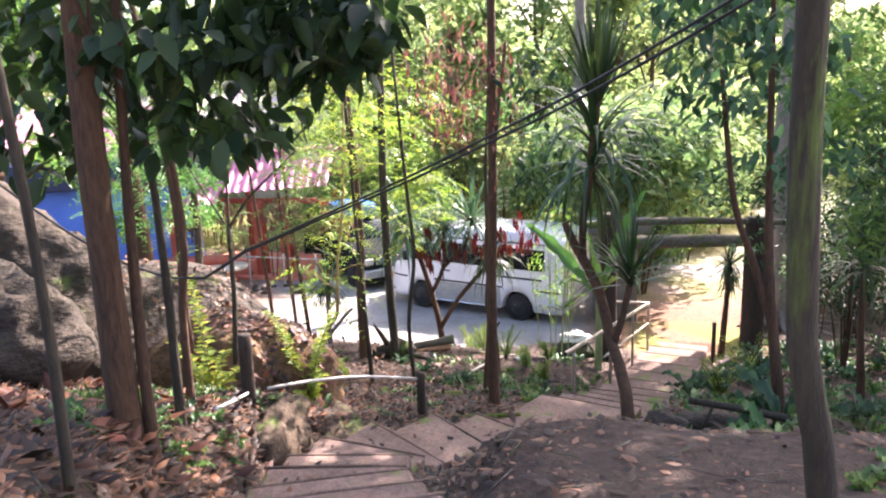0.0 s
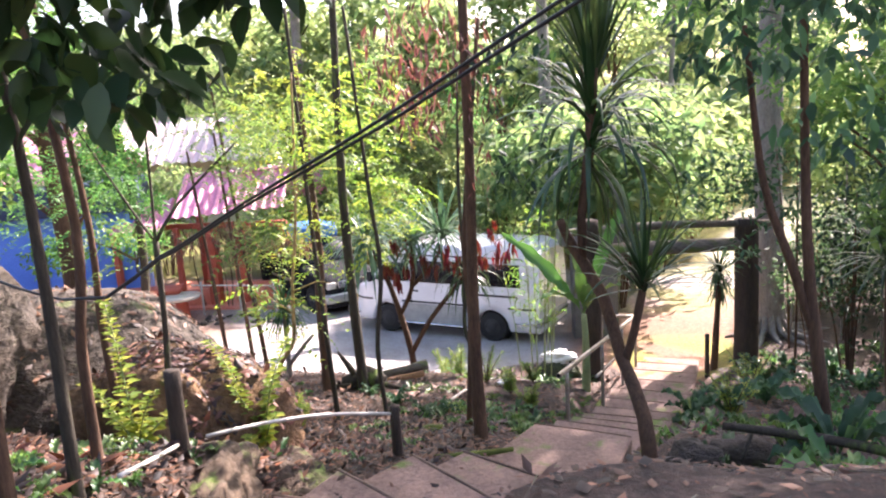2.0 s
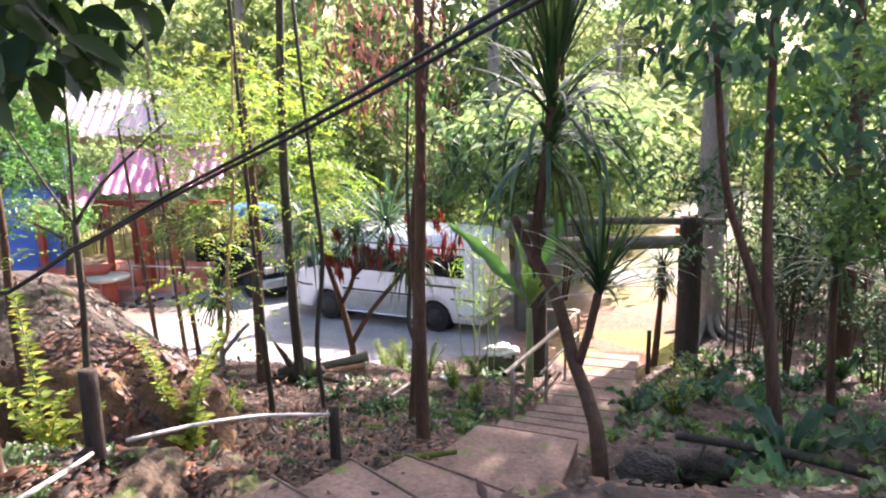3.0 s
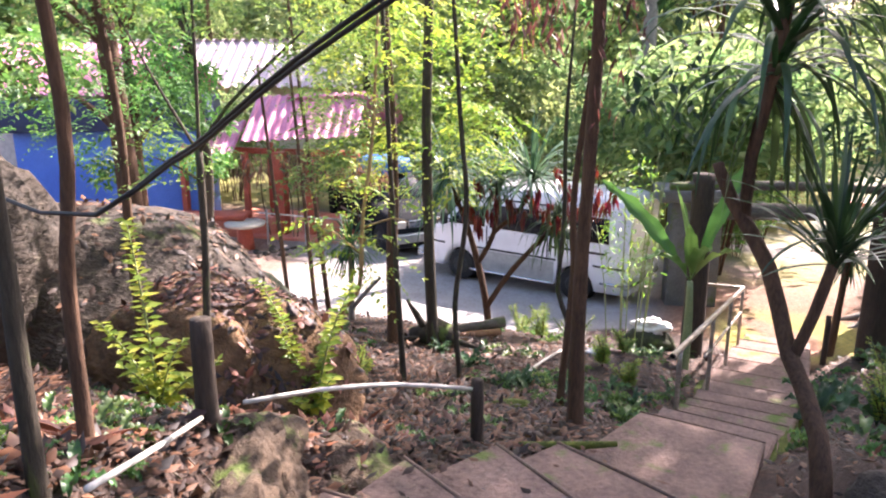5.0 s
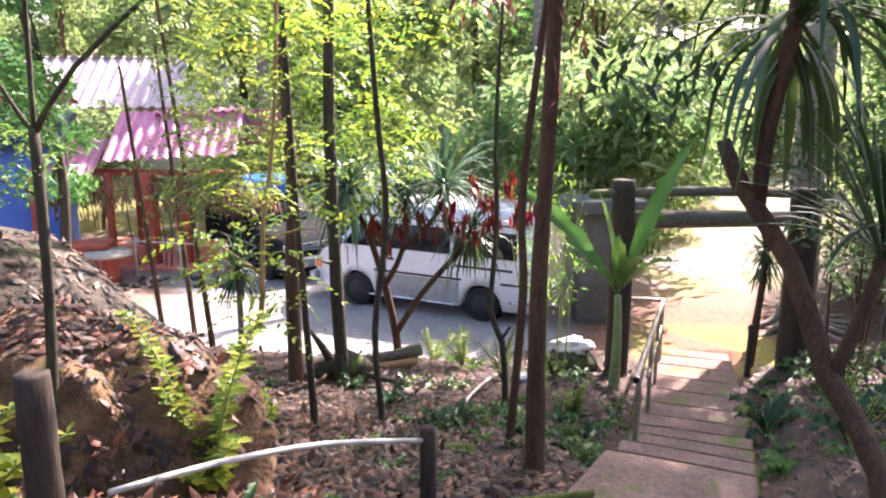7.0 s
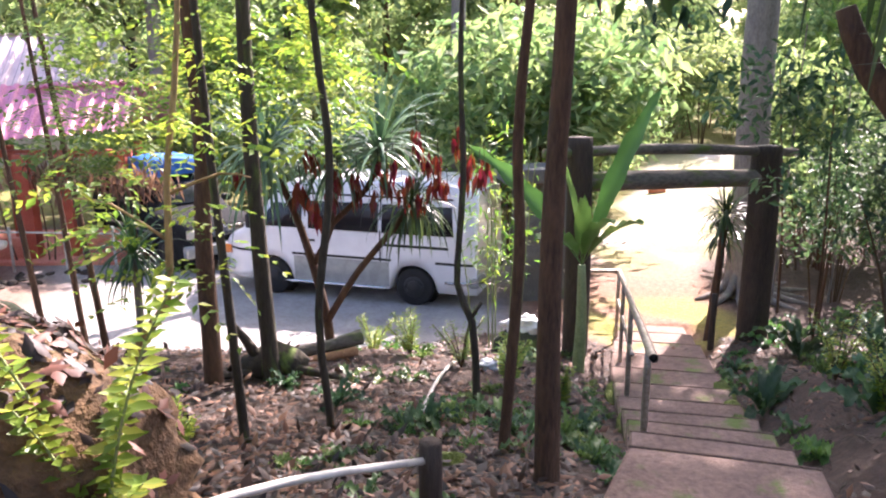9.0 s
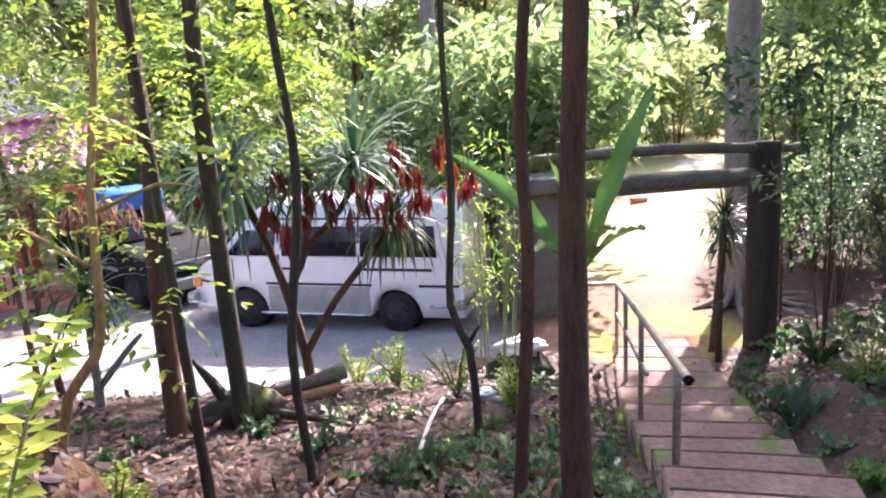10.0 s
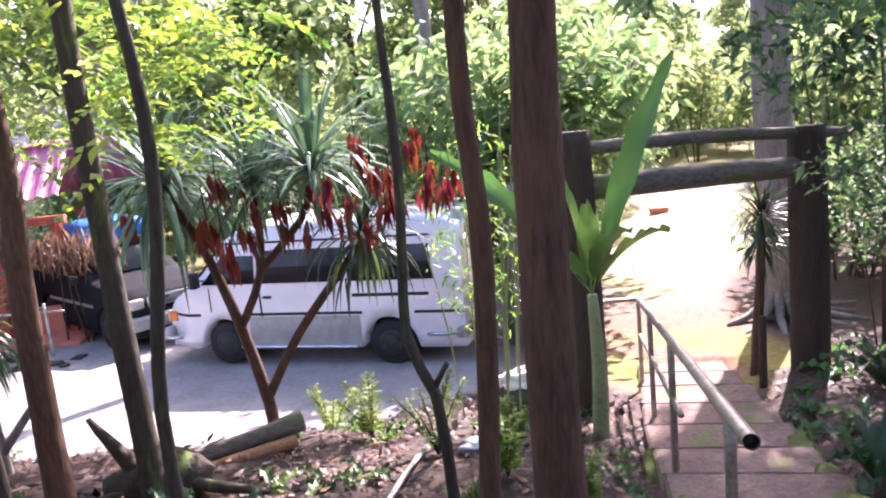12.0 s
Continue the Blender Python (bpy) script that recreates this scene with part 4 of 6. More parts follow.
def cloud(rng, blobs, length, ratio=0.5, hang=0.3):
    p = blob_points(rng, blobs)
    n = len(p)
    a = rng.normal(size=(n, 3)) * np.array([1, 1, 0.5]) - np.array([0, 0, hang])
    nor = rng.normal(size=(n, 3)) * 0.6 + np.array([0, 0, 1.0])
    L = length * rng.uniform(0.6, 1.3, n)
    return leaf_arrays(p, a, nor, L, L * ratio)


def sprays(rng, blobs, pairs, leaflet, ratio=0.45, spray=0.3, hang=0.25):
    """Feathered sprays: leaflets in two rows along thin twigs, one spray for each place in the blobs."""
    p = blob_points(rng, blobs)
    n = len(p)
    d = rng.normal(size=(n, 3)) * np.array([1, 1, 0.25]) - np.array([0, 0, hang])
    d /= np.linalg.norm(d, axis=1, keepdims=True)
    nor = rng.normal(size=(n, 3)) * 0.3 + np.array([0, 0, 1.0])
    s = np.cross(d, nor)
    s /= np.linalg.norm(s, axis=1, keepdims=True)
    size = rng.uniform(0.6, 1.25, (n, 1))
    out = []
    for i in range(pairs):
        t = (i + 0.6) / pairs
        for sgn in (-1, 1):
            b = p + d * spray * size * t - np.array([0, 0, 1.0]) * spray * size * 0.25 * t * t
            k = leaflet * size[:, 0] * (1.15 - 0.5 * t) * rng.uniform(0.75, 1.2, n)
            out.append(leaf_arrays(b, s * sgn + d * 0.55 + rng.normal(size=(n, 3)) * 0.15, nor, k, k * ratio))
    return np.concatenate(out)


def broad_leaves(rng, blobs, length, ratio, hang):
    """Broad pointed leaves with a curved outline, hanging from points in the blobs: one mesh as (verts, faces)."""
    p = blob_points(rng, blobs)
    n = len(p)
    a = rng.normal(size=(n, 3)) * np.array([1, 1, 0.5]) - np.array([0, 0, hang])
    a /= np.linalg.norm(a, axis=1, keepdims=True)
    side = np.cross(a, rng.normal(size=(n, 3)) * 0.6 + np.array([0, 0, 1.0]))
    side /= np.linalg.norm(side, axis=1, keepdims=True)
    up = np.cross(side, a)
    size = (length * rng.uniform(0.6, 1.3, n)).reshape(-1, 1)
    rows = []
    for t, w in ((0.0, 0.0), (0.2, 0.34), (0.45, 0.5), (0.72, 0.34), (1.0, 0.0)):
        mid = p + a * size * t - np.array([0, 0, 1.0]) * size * 0.22 * t * t
        edge = side * size * ratio * w
        rows += [mid, mid + edge + up * size * ratio * w * 0.35, mid - edge + up * size * ratio * w * 0.35]
    v = np.stack([rows[0], *rows[3:12], rows[12]], axis=1).reshape(-1, 3)
    quads = [(0, 2, 1), (0, 1, 3), (1, 2, 5, 4), (3, 1, 4, 6), (4, 5, 8, 7), (6, 4, 7, 9), (7, 8, 10), (9, 7, 10)]
    return v, [tuple(k * 11 + i for i in q) for k in range(n) for q in quads]


def broad_crown(parent, blobs, length, ratio, hang, mat, label):
    v, f = broad_leaves(RNG, blobs, length, ratio, hang)
    return part("crown", mesh_of("crown", v - np.array(parent.location), f, mat), mat, parent, label)


def crown(parent, v, mat, label="", name="crown"):
    o = np.array(parent.location)
    return part(name, leaf_mesh(name, v - o, mat), mat, parent, label)


RNG = np.random.default_rng(11)


# ---- strap-leaved rosettes ----
def rosette_mesh(name, rng, n, length, width, mat, lo=-40, hi=80, droop=0.5, hang=0.0):
    """Long strap leaves springing from one point; droop bends them down, hang is the share of dead-hanging ones."""
    verts, faces = [], []
    seg = 7
    for i in range(n):
        az = rng.uniform(0, 2 * math.pi)
        el = math.radians(rng.uniform(lo, hi))
        L = length * rng.uniform(0.7, 1.1)
        w = width * rng.uniform(0.8, 1.2)
        dr = droop * rng.uniform(0.4, 1.5) * (1 + hang)
        h = Vector((math.cos(az), math.sin(az), 0))
        p = Vector((0, 0, rng.uniform(-0.08, 0.1))) + h * 0.02
        tilt = el
        side = Vector((-h.y, h.x, 0))
        k0 = len(verts)
        for j in range(seg + 1):
            t = j / seg
            ww = w * (0.55 + 1.1 * t * (1 - t) * 1.6) * (1 - t ** 4) + 0.002
            d = h * math.cos(tilt) + Vector((0, 0, math.sin(tilt)))
            up = side.cross(d)
            verts += [p + side * ww / 2 + up * ww * 0.18, p, p - side * ww / 2 + up * ww * 0.18]
            p = p + d * L / seg
            tilt = max(-1.5, tilt - dr * (0.3 + 1.2 * t) * math.cos(tilt) * 0.55)
        for j in range(seg):
            a = k0 + j * 3
            faces += [(a, a + 1, a + 4, a + 3), (a + 1, a + 2, a + 5, a + 4)]
    return mesh_of(name, verts, faces, mat)


def dracaena(stems, heads, label, mat_bark=None, name="dracaena"):
    """stems: lists of (x, y, z, r) in the world; heads: (x, y, z, count, length, width, low, high, droop, material)."""
    x, y = stems[0][0][:2]
    o = Vector((x, y, gz(x, y)))
    t = thing(name, label, "plant", o)
    for i, st in enumerate(stems):
        pts = [(p[0] - o.x, p[1] - o.y, p[2] - o.z, p[3]) for p in st]
        if i == 0:
            pts[0] = (pts[0][0], pts[0][1], -0.1, pts[0][3] * 1.2)
        part("trunk" if i == 0 else "branch", mesh_of("trunk", *tube_data(pts, 10, 0.14, i + int(abs(x) * 10)), mat_bark or BARK), mat_bark or BARK, t)
    for hx, hy, hz, n, L, w, lo, hi, dr, mat in heads:
        ob = part("leaf_crown", rosette_mesh("leaf_crown", RNG, n, L, w, mat, lo, hi, dr), mat, t, "tuft of long strap leaves")
        ob.location = (hx - o.x, hy - o.y, hz - o.z)
    return t


S, SP = LEAF_STRAP, LEAF_STRAP_PALE
dracaena([[(1.78, 6.1, -0.45, 0.06), (1.72, 6.3, -0.2, 0.055), (1.58, 6.65, 0.14, 0.052), (1.45, 6.85, 0.6, 0.048), (1.22, 7.02, 0.98, 0.045), (1.12, 7.05, 1.2, 0.034)],
          [(1.3, 6.98, 0.85, 0.035), (1.3, 6.95, 1.25, 0.038), (1.37, 6.92, 1.75, 0.042), (1.42, 6.92, 2.4, 0.04)],
          [(1.6, 6.64, 0.1, 0.035), (1.68, 6.6, 0.4, 0.032), (1.75, 6.58, 0.75, 0.03)]],
         [(1.38, 6.92, 1.8, 34, 1.15, 0.045, -20, 50, 0.95, S), (1.37, 6.92, 1.7, 14, 0.85, 0.055, -70, -20, 1.3, S), (1.4, 6.92, 2.05, 45, 1.0, 0.042, 10, 65, 0.6, S), (1.42, 6.92, 2.35, 55, 0.9, 0.045, 55, 88, 0.2, S),
          (1.75, 6.58, 0.78, 60, 0.72, 0.03, 10, 85, 0.35, S)],
         "tall leaning dracaena with drooping dark strap leaves beside the steps")
dracaena([[(-1.6, 12.8, -2.35, 0.06), (-1.62, 12.78, -1.95, 0.055), (-1.75, 12.7, -1.2, 0.05), (-1.95, 12.65, -0.5, 0.04), (-2.2, 12.6, 0.05, 0.035)],
          [(-1.62, 12.76, -1.9, 0.045), (-1.25, 12.7, -1.3, 0.04), (-0.75, 12.62, -0.7, 0.035), (-0.6, 12.6, -0.5, 0.032)],
          [(-1.75, 12.7, -1.2, 0.04), (-1.5, 12.65, -0.7, 0.036), (-1.44, 12.6, 0.0, 0.034)],
          [(-1.5, 12.65, -0.7, 0.034), (-1.1, 12.6, -0.3, 0.032), (-0.95, 12.6, 0.0, 0.03)]],
         [(-2.2, 12.6, 0.12, 120, 1.1, 0.045, -45, 85, 0.7, SP), (-0.6, 12.6, -0.48, 80, 0.75, 0.036, -60, 60, 0.9, S), (-1.44, 12.6, 0.05, 85, 0.8, 0.04, -40, 85, 0.6, SP), (-0.95, 12.6, 0.15, 110, 0.95, 0.042, -30, 85, 0.5, SP)],
         "dracaena with forked trunks and several strap-leaved heads", BARK)
dracaena([[(-3.4, 11.7, -2.1, 0.05), (-3.35, 11.6, -1.6, 0.04), (-3.3, 11.5, -0.8, 0.035)], [(-3.35, 11.62, -1.7, 0.035), (-3.05, 11.6, -1.35, 0.03), (-2.9, 11.6, -1.2, 0.02)]],
         [(-3.3, 11.5, -0.75, 90, 0.6, 0.028, -70, 80, 0.7, S)], "small dracaena with a tousled strap-leaved head", BARK_GREY)
dracaena([[(3.55, 14.4, -2.75, 0.06), (3.6, 14.35, -1.8, 0.05), (3.62, 14.3, -1.05, 0.045)]], [(3.62, 14.3, -0.95, 90, 0.5, 0.03, -50, 80, 0.5, S), (3.7, 14.5, -1.3, 60, 0.5, 0.03, -60, 60, 0.6, S)], "dark strap-leaved shrub at the foot of the gate post")
dracaena([[(4.5, 9.1, -1.3, 0.045), (4.42, 9.1, -0.5, 0.04), (4.4, 9.1, 0.3, 0.035)]], [(4.4, 9.1, 0.35, 80, 0.9, 0.035, -15, 85, 0.45, S)], "slim dracaena with upright dark strap leaves in dense undergrowth")


# ---- banana plant ----
def paddle(rng, az, el, length, width, droop, roll=0.0):
    """A broad leaf with a midrib and slightly torn, wavy edges."""
    verts, faces, seg = [], [], 14
    h = Vector((math.cos(az), math.sin(az), 0))
    side0 = Vector((-h.y, h.x, 0))
    p, tilt = Vector((0, 0, 0)), el
    for j in range(seg + 1):
        t = j / seg
        s = max(0.0, (t - 0.18) / 0.82)
        w = width * (math.sin(math.pi * min(1, s ** 0.8)) ** 0.7 if s > 0 else 0) + 0.012
        d = h * math.cos(tilt) + Vector((0, 0, math.sin(tilt)))
        up = side0.cross(d) * -1
        lift = 0.28
        across = side0 * math.cos(roll) + up * math.sin(roll)
        for k in (-1, -0.5, 0, 0.5, 1):
            wave = 0.03 * math.sin(j * 1.9 + k * 2 + az) * abs(k) if s > 0 else 0
            verts.append(p + across * k * w * 0.5 + Vector((0, 0, 1)) * wave + (up * math.cos(roll) - side0 * math.sin(roll)) * abs(k) * w * lift)
        p = p + d * length / seg
        tilt -= droop * (0.2 + t) / seg * 2
    for j in range(seg):
        for k in range(4):
            a = j * 5 + k
            faces.append((a, a + 1, a + 6, a + 5))
    return verts, faces


def broad_plant(name, label, at, leaves, mat, stem_h=0.0, stem_r=0.04, group=""):
    t = thing(name, label, "plant", at, group)
    if stem_h:
        part("stem", mesh_of("stem", *tube_data([(0, 0, -0.1, stem_r * 1.3), (0.02, 0, stem_h * 0.5, stem_r), (0, 0, stem_h, stem_r * 0.7)], 10), STEM_GREEN), STEM_GREEN, t, "pale green stem")
    for az, el, L, w, dr, *roll in leaves:
        ob = part("leaf", mesh_of("leaf", *paddle(RNG, az, el, L, w, dr, *roll), mat), mat, t)
        ob.location = (0, 0, stem_h)
    return t


STEM_GREEN = surface("green_stem", (0.10, 0.13, 0.04), (0.2, 0.24, 0.09), (0.3, 0.33, 0.14), 4, 0.6, 0.002)
broad_plant("banana_plant", "young banana plant with broad upright bright green leaves beside the walkway", (1.28, 12.3, gz(1.28, 12.3)),
            [(-0.1, 1.26, 2.05, 0.19, 0.14, 1.1), (3.1, 0.95, 1.8, 0.2, 0.3, -1.0), (2.4, 1.38, 1.3, 0.2, 0.2, 0.6), (-0.6, 1.0, 0.9, 0.2, 0.7), (3.9, 0.9, 1.0, 0.2, 1.0), (5.0, 1.1, 0.95, 0.2, 0.8), (4.5, 1.3, 0.9, 0.18, 0.3)], LEAF_BROAD, 1.25, 0.06)


# ---- crowns of the slope's trees ----
crown(TREES["b"], sprays(RNG, [(-2.0, 11.2, 1.9, 1.2, 0.9, 1.2, 210), (-1.4, 10.9, 0.9, 0.7, 0.5, 0.6, 80), (-2.5, 11.0, 0.7, 0.7, 0.5, 0.4, 35)], 6, 0.082, 0.5, 0.38), LEAF_FRESH, "fresh yellow-green feathery leaves")
crown(TREES["a"], sprays(RNG, [(-3.1, 11.6, 1.6, 1.2, 0.9, 1.1, 260), (-3.6, 11.4, 0.5, 0.7, 0.6, 0.5, 90)], 6, 0.09, 0.5, 0.4), LEAF_MID, "light green feathery leaves")
crown(TREES["c"], sprays(RNG, [(-1.1, 9.4, 1.0, 0.35, 0.35, 0.8, 50), (-0.95, 9.4, 2.2, 0.6, 0.5, 0.7, 70)], 5, 0.07, 0.6, 0.25), LEAF_FRESH, "fresh yellow-green shoots")
crown(TREES["d"], sprays(RNG, [(-2.0, 9.1, 2.2, 0.9, 0.7, 0.8, 150), (-2.0, 9.0, 0.9, 0.5, 0.4, 0.4, 40)], 6, 0.06, 0.5, 0.3), LEAF_FRESH, "light green feathery leaves")
crown(TREES["gold"], sprays(RNG, [(-1.7, 8.0, 0.15, 0.4, 0.35, 0.35, 34), (-2.05, 8.0, 0.35, 0.35, 0.3, 0.25, 26), (-1.5, 8.0, 0.9, 0.4, 0.35, 0.4, 34), (-1.45, 8.0, 2.0, 0.5, 0.5, 0.5, 60)], 5, 0.06, 0.55, 0.26), LEAF_FRESH, "fresh yellow-green leaves")
crown(TREES["left_fork"], sprays(RNG, [(-1.4, 6.4, 2.1, 0.5, 0.5, 0.4, 90), (-2.1, 6.3, 2.6, 0.7, 0.6, 0.6, 140), (-2.8, 6.3, 2.3, 0.5, 0.5, 0.4, 80), (-2.5, 6.5, 1.2, 0.5, 0.4, 0.25, 40)], 7, 0.045, 0.45, 0.3), LEAF_MID, "light green feathery leaves")
crown(TREES["left_d"], sprays(RNG, [(-3.0, 6.6, 2.4, 0.9, 0.7, 0.7, 200), (-3.6, 7.2, 1.5, 0.8, 0.6, 0.5, 130)], 7, 0.05, 0.45, 0.3), LEAF_MID, "light green feathery leaves")
crown(TREES["left_c"], sprays(RNG, [(-1.8, 4.5, 2.9, 0.7, 0.6, 0.6, 130)], 7, 0.045, 0.45, 0.3), LEAF_MID, "light green feathery leaves")
broad_crown(TREES["left_big"], [(-0.7, 3.3, 2.95, 0.85, 0.5, 0.45, 480), (0.15, 3.4, 2.9, 0.5, 0.4, 0.33, 340), (-1.5, 3.3, 2.6, 0.5, 0.5, 0.5, 230), (-0.5, 3.5, 2.4, 0.6, 0.3, 0.2, 150)], 0.14, 0.62, 0.9, LEAF_DARK, "broad dark green leaves")
# second crown overhead, out of view, added to shade the left slope
crown(TREES["left_big"], cloud(RNG, [(-0.6, 3.2, 5.2, 1.6, 1.3, 0.7, 900)], 0.14, 0.5, 0.5), LEAF_DARK, "broad dark green leaves")
crown(TREES["near"], cloud(RNG, [(-0.1, 7.8, 2.6, 0.65, 0.4, 0.8, 330), (0.33, 7.8, 1.6, 0.16, 0.12, 0.7, 26), (-0.2, 7.8, 2.4, 0.4, 0.3, 0.35, 90), (0.5, 7.9, 2.4, 0.2, 0.2, 0.7, 50)], 0.12, 0.2, 2.2), LEAF_RED, "hanging dry red-brown leaves")
crown(TREES["near"], cloud(RNG, [(0.8, 7.9, 2.5, 0.6, 0.5, 0.5, 160), (0.9, 8.1, 1.6, 0.5, 0.4, 0.4, 90)], 0.12, 0.45, 0.9), LEAF_DARK, "dark green leaves")
# treetop leaves above the view, added as a shading canopy
crown(TREES["near"], cloud(RNG, [(0.3, 8.2, 6.5, 2.2, 2.0, 1.0, 3500)], 0.13, 0.45, 0.5), LEAF_MID)
crown(TREES["vine"], cloud(RNG, [(-0.1, 10.5, 2.4, 0.6, 0.5, 0.5, 120)], 0.1, 0.4, 0.6), LEAF_MID)
# unseen crown over the steps, added to block light from above
crown(TREES["r1"], cloud(RNG, [(2.3, 3.6, 5.0, 2.0, 1.8, 0.9, 2100)], 0.13, 0.5, 0.5), LEAF_DARK)
broad_crown(TREES["r2"], [(2.7, 6.6, 2.6, 0.8, 0.7, 0.5, 340), (2.4, 6.5, 3.2, 0.7, 0.6, 0.4, 260), (3.1, 6.6, 1.9, 0.5, 0.5, 0.3, 70)], 0.14, 0.45, 0.7, LEAF_UNDER, "broad green leaves")
crown(TREES["big"], cloud(RNG, [(3.5, 13.3, 0.75, 0.75, 0.45, 0.6, 300), (4.3, 13.2, 0.6, 0.6, 0.45, 0.8, 260), (2.6, 13.6, 1.5, 0.7, 0.5, 0.35, 140), (3.75, 13.1, -0.35, 0.3, 0.25, 0.25, 60)], 0.17, 0.36, 0.4), LEAF_UNDER, "low hanging sprays of grey-green leaves")
crown(TREES["big"], cloud(RNG, [(3.6, 14.8, 3.9, 1.6, 1.3, 0.7, 900), (5.6, 14.8, 2.6, 1.6, 1.5, 1.0, 1300)], 0.15, 0.42, 0.4), LEAF_MID)


# unseen leaf layer in the sun's path, added to shade the walkway
crown(TREES["big"], cloud(RNG, [(8.5, 19.0, 10.0, 4.3, 4.0, 1.3, 4600)], 0.34, 0.5, 0.3), LEAF_MID, "high crown out of view, added for shade")


def shade_tree(x, y, h, blobs):
    """A tree added to cast shade: a long trunk, limbs and a high crown out of view."""
    o = Vector((x, y, gz(x, y)))
    t = thing("tree", "tall grey-trunked tree added for shade, its high crown out of view", "tree", o)
    part("trunk", mesh_of("trunk", *tube_data([(0, 0, -0.3, 0.26), (0.1, 0, h * 0.4, 0.2), (0, 0.2, h, 0.1)], 12, 0.06, int(h)), BARK_GREY), BARK_GREY, t)
    for bx, by, bz, rx, ry, rz, n in blobs:
        part("limb", mesh_of("limb", *tube_data([(0, 0.1, h * 0.75, 0.1), ((bx - x) * 0.5, (by - y) * 0.5, (h * 0.8 + bz - o.z) / 2, 0.07), (bx - x, by - y, bz - o.z, 0.03)], 7), BARK_GREY), BARK_GREY, t)
    crown(t, cloud(RNG, blobs, 0.34, 0.5, 0.3), LEAF_MID)


# added canopy above the view, set towards the sun to shade slope and lot
shade_tree(0.2, 24.2, 12, [(-2.5, 22.5, 9.8, 5.0, 4.5, 1.3, 3200), (3.0, 24.5, 10.8, 3.5, 3.5, 1.2, 1000)])
shade_tree(-8.0, 25.5, 12, [(-8.5, 24.0, 9.5, 5.5, 5.0, 1.4, 5400)])
shade_tree(7.6, 13.2, 10, [(8.0, 13.5, 8.5, 4.0, 4.0, 1.2, 3600), (9.8, 21.8, 9.6, 3.4, 3.4, 1.2, 2600), (4.5, 9.5, 8.0, 3.0, 3.0, 1.0, 2200)])


# unseen tree behind the camera, added to darken the foreground
shade_tree(-1.8, -4.5, 8, [(-2.0, -2.8, 8.2, 3.6, 2.6, 1.1, 2400), (2.6, -3.2, 8.0, 3.4, 2.8, 1.1, 2400)])


# ---- woods behind: a few kinds, each built once and copied ----
def wood_tree(kind, h, spread, count, size, leaf, bark, seed):
    rng = np.random.default_rng(seed)
    rr = random.Random(seed)
    t = thing("tree", "tall leafy woodland tree of the far bank", "tree", (0, 0, 0), "woodland trees")
    part("trunk", mesh_of("trunk", *tube_data([(0, 0, -0.3, 0.02 * h), (rr.uniform(-0.2, 0.2), 0, h * 0.4, 0.014 * h), (rr.uniform(-0.5, 0.5), rr.uniform(-0.4, 0.4), h * 0.92, 0.005 * h)], 9, 0.1, seed), bark), bark, t)
    blobs = []
    for i in range(9):
        a, z = rr.uniform(0, 6.28), h * rr.uniform(0.28, 0.95)
        r = spread * rr.uniform(0.35, 0.8) * (1.15 - z / h * 0.6)
        x, y = math.cos(a) * r, math.sin(a) * r
        part("limb", mesh_of("limb", *tube_data([(0, 0, z * 0.75, 0.006 * h), (x * 0.5, y * 0.5, z * 0.9, 0.004 * h), (x, y, z, 0.002 * h)], 5), bark), bark, t)
        k = spread * rr.uniform(0.35, 0.6)
        blobs.append((x, y, z, k, k, k * 0.6, count // 9))
    part("crown", leaf_mesh("crown", cloud(rng, blobs, size, 0.5, 0.4), leaf), leaf, t)
    return t


def shrub(seed, h, spread, count, size, leaf, label):
    rng = np.random.default_rng(seed)
    t = thing("shrub", label, "shrub", (0, 0, 0), "undergrowth shrubs")
    rr = random.Random(seed)
    blobs = []
    for i in range(6):
        a, r, z = rr.uniform(0, 6.28), spread * rr.uniform(0.1, 0.7), h * rr.uniform(0.35, 0.9)
        x, y = math.cos(a) * r, math.sin(a) * r
        part("stem", mesh_of("stem", *tube_data([(x * 0.15, y * 0.15, -0.1, 0.018), (x * 0.5, y * 0.5, z * 0.55, 0.013), (x, y, z * 1.05, 0.006)], 5), BARK), BARK, t)
        blobs.append((x, y, z, spread * 0.45, spread * 0.45, h * 0.25, count // 6))
    part("leaves", leaf_mesh("leaves", cloud(rng, blobs, size, 0.4, 0.4), leaf), leaf, t)
    return t


def scatter(protos, places, seed, scale=(0.8, 1.25), sink=0.0):
    rr = random.Random(seed)
    used = set()
    for i, (x, y) in enumerate(places):
        k = rr.randrange(len(protos))
        s = rr.uniform(*scale)
        m = Matrix.LocRotScale((x, y, gz(x, y) - sink), Euler((rr.uniform(-0.04, 0.04), rr.uniform(-0.04, 0.04), rr.uniform(0, 6.28))), (s, s, s))
        if k not in used:
            protos[k].matrix_basis = m
            used.add(k)
        else:
            copy_thing(protos[k], m)
    for k, p in enumerate(protos):
        if k not in used:
            p.location = (60 + k * 5, 80, gz(60 + k * 5, 80))


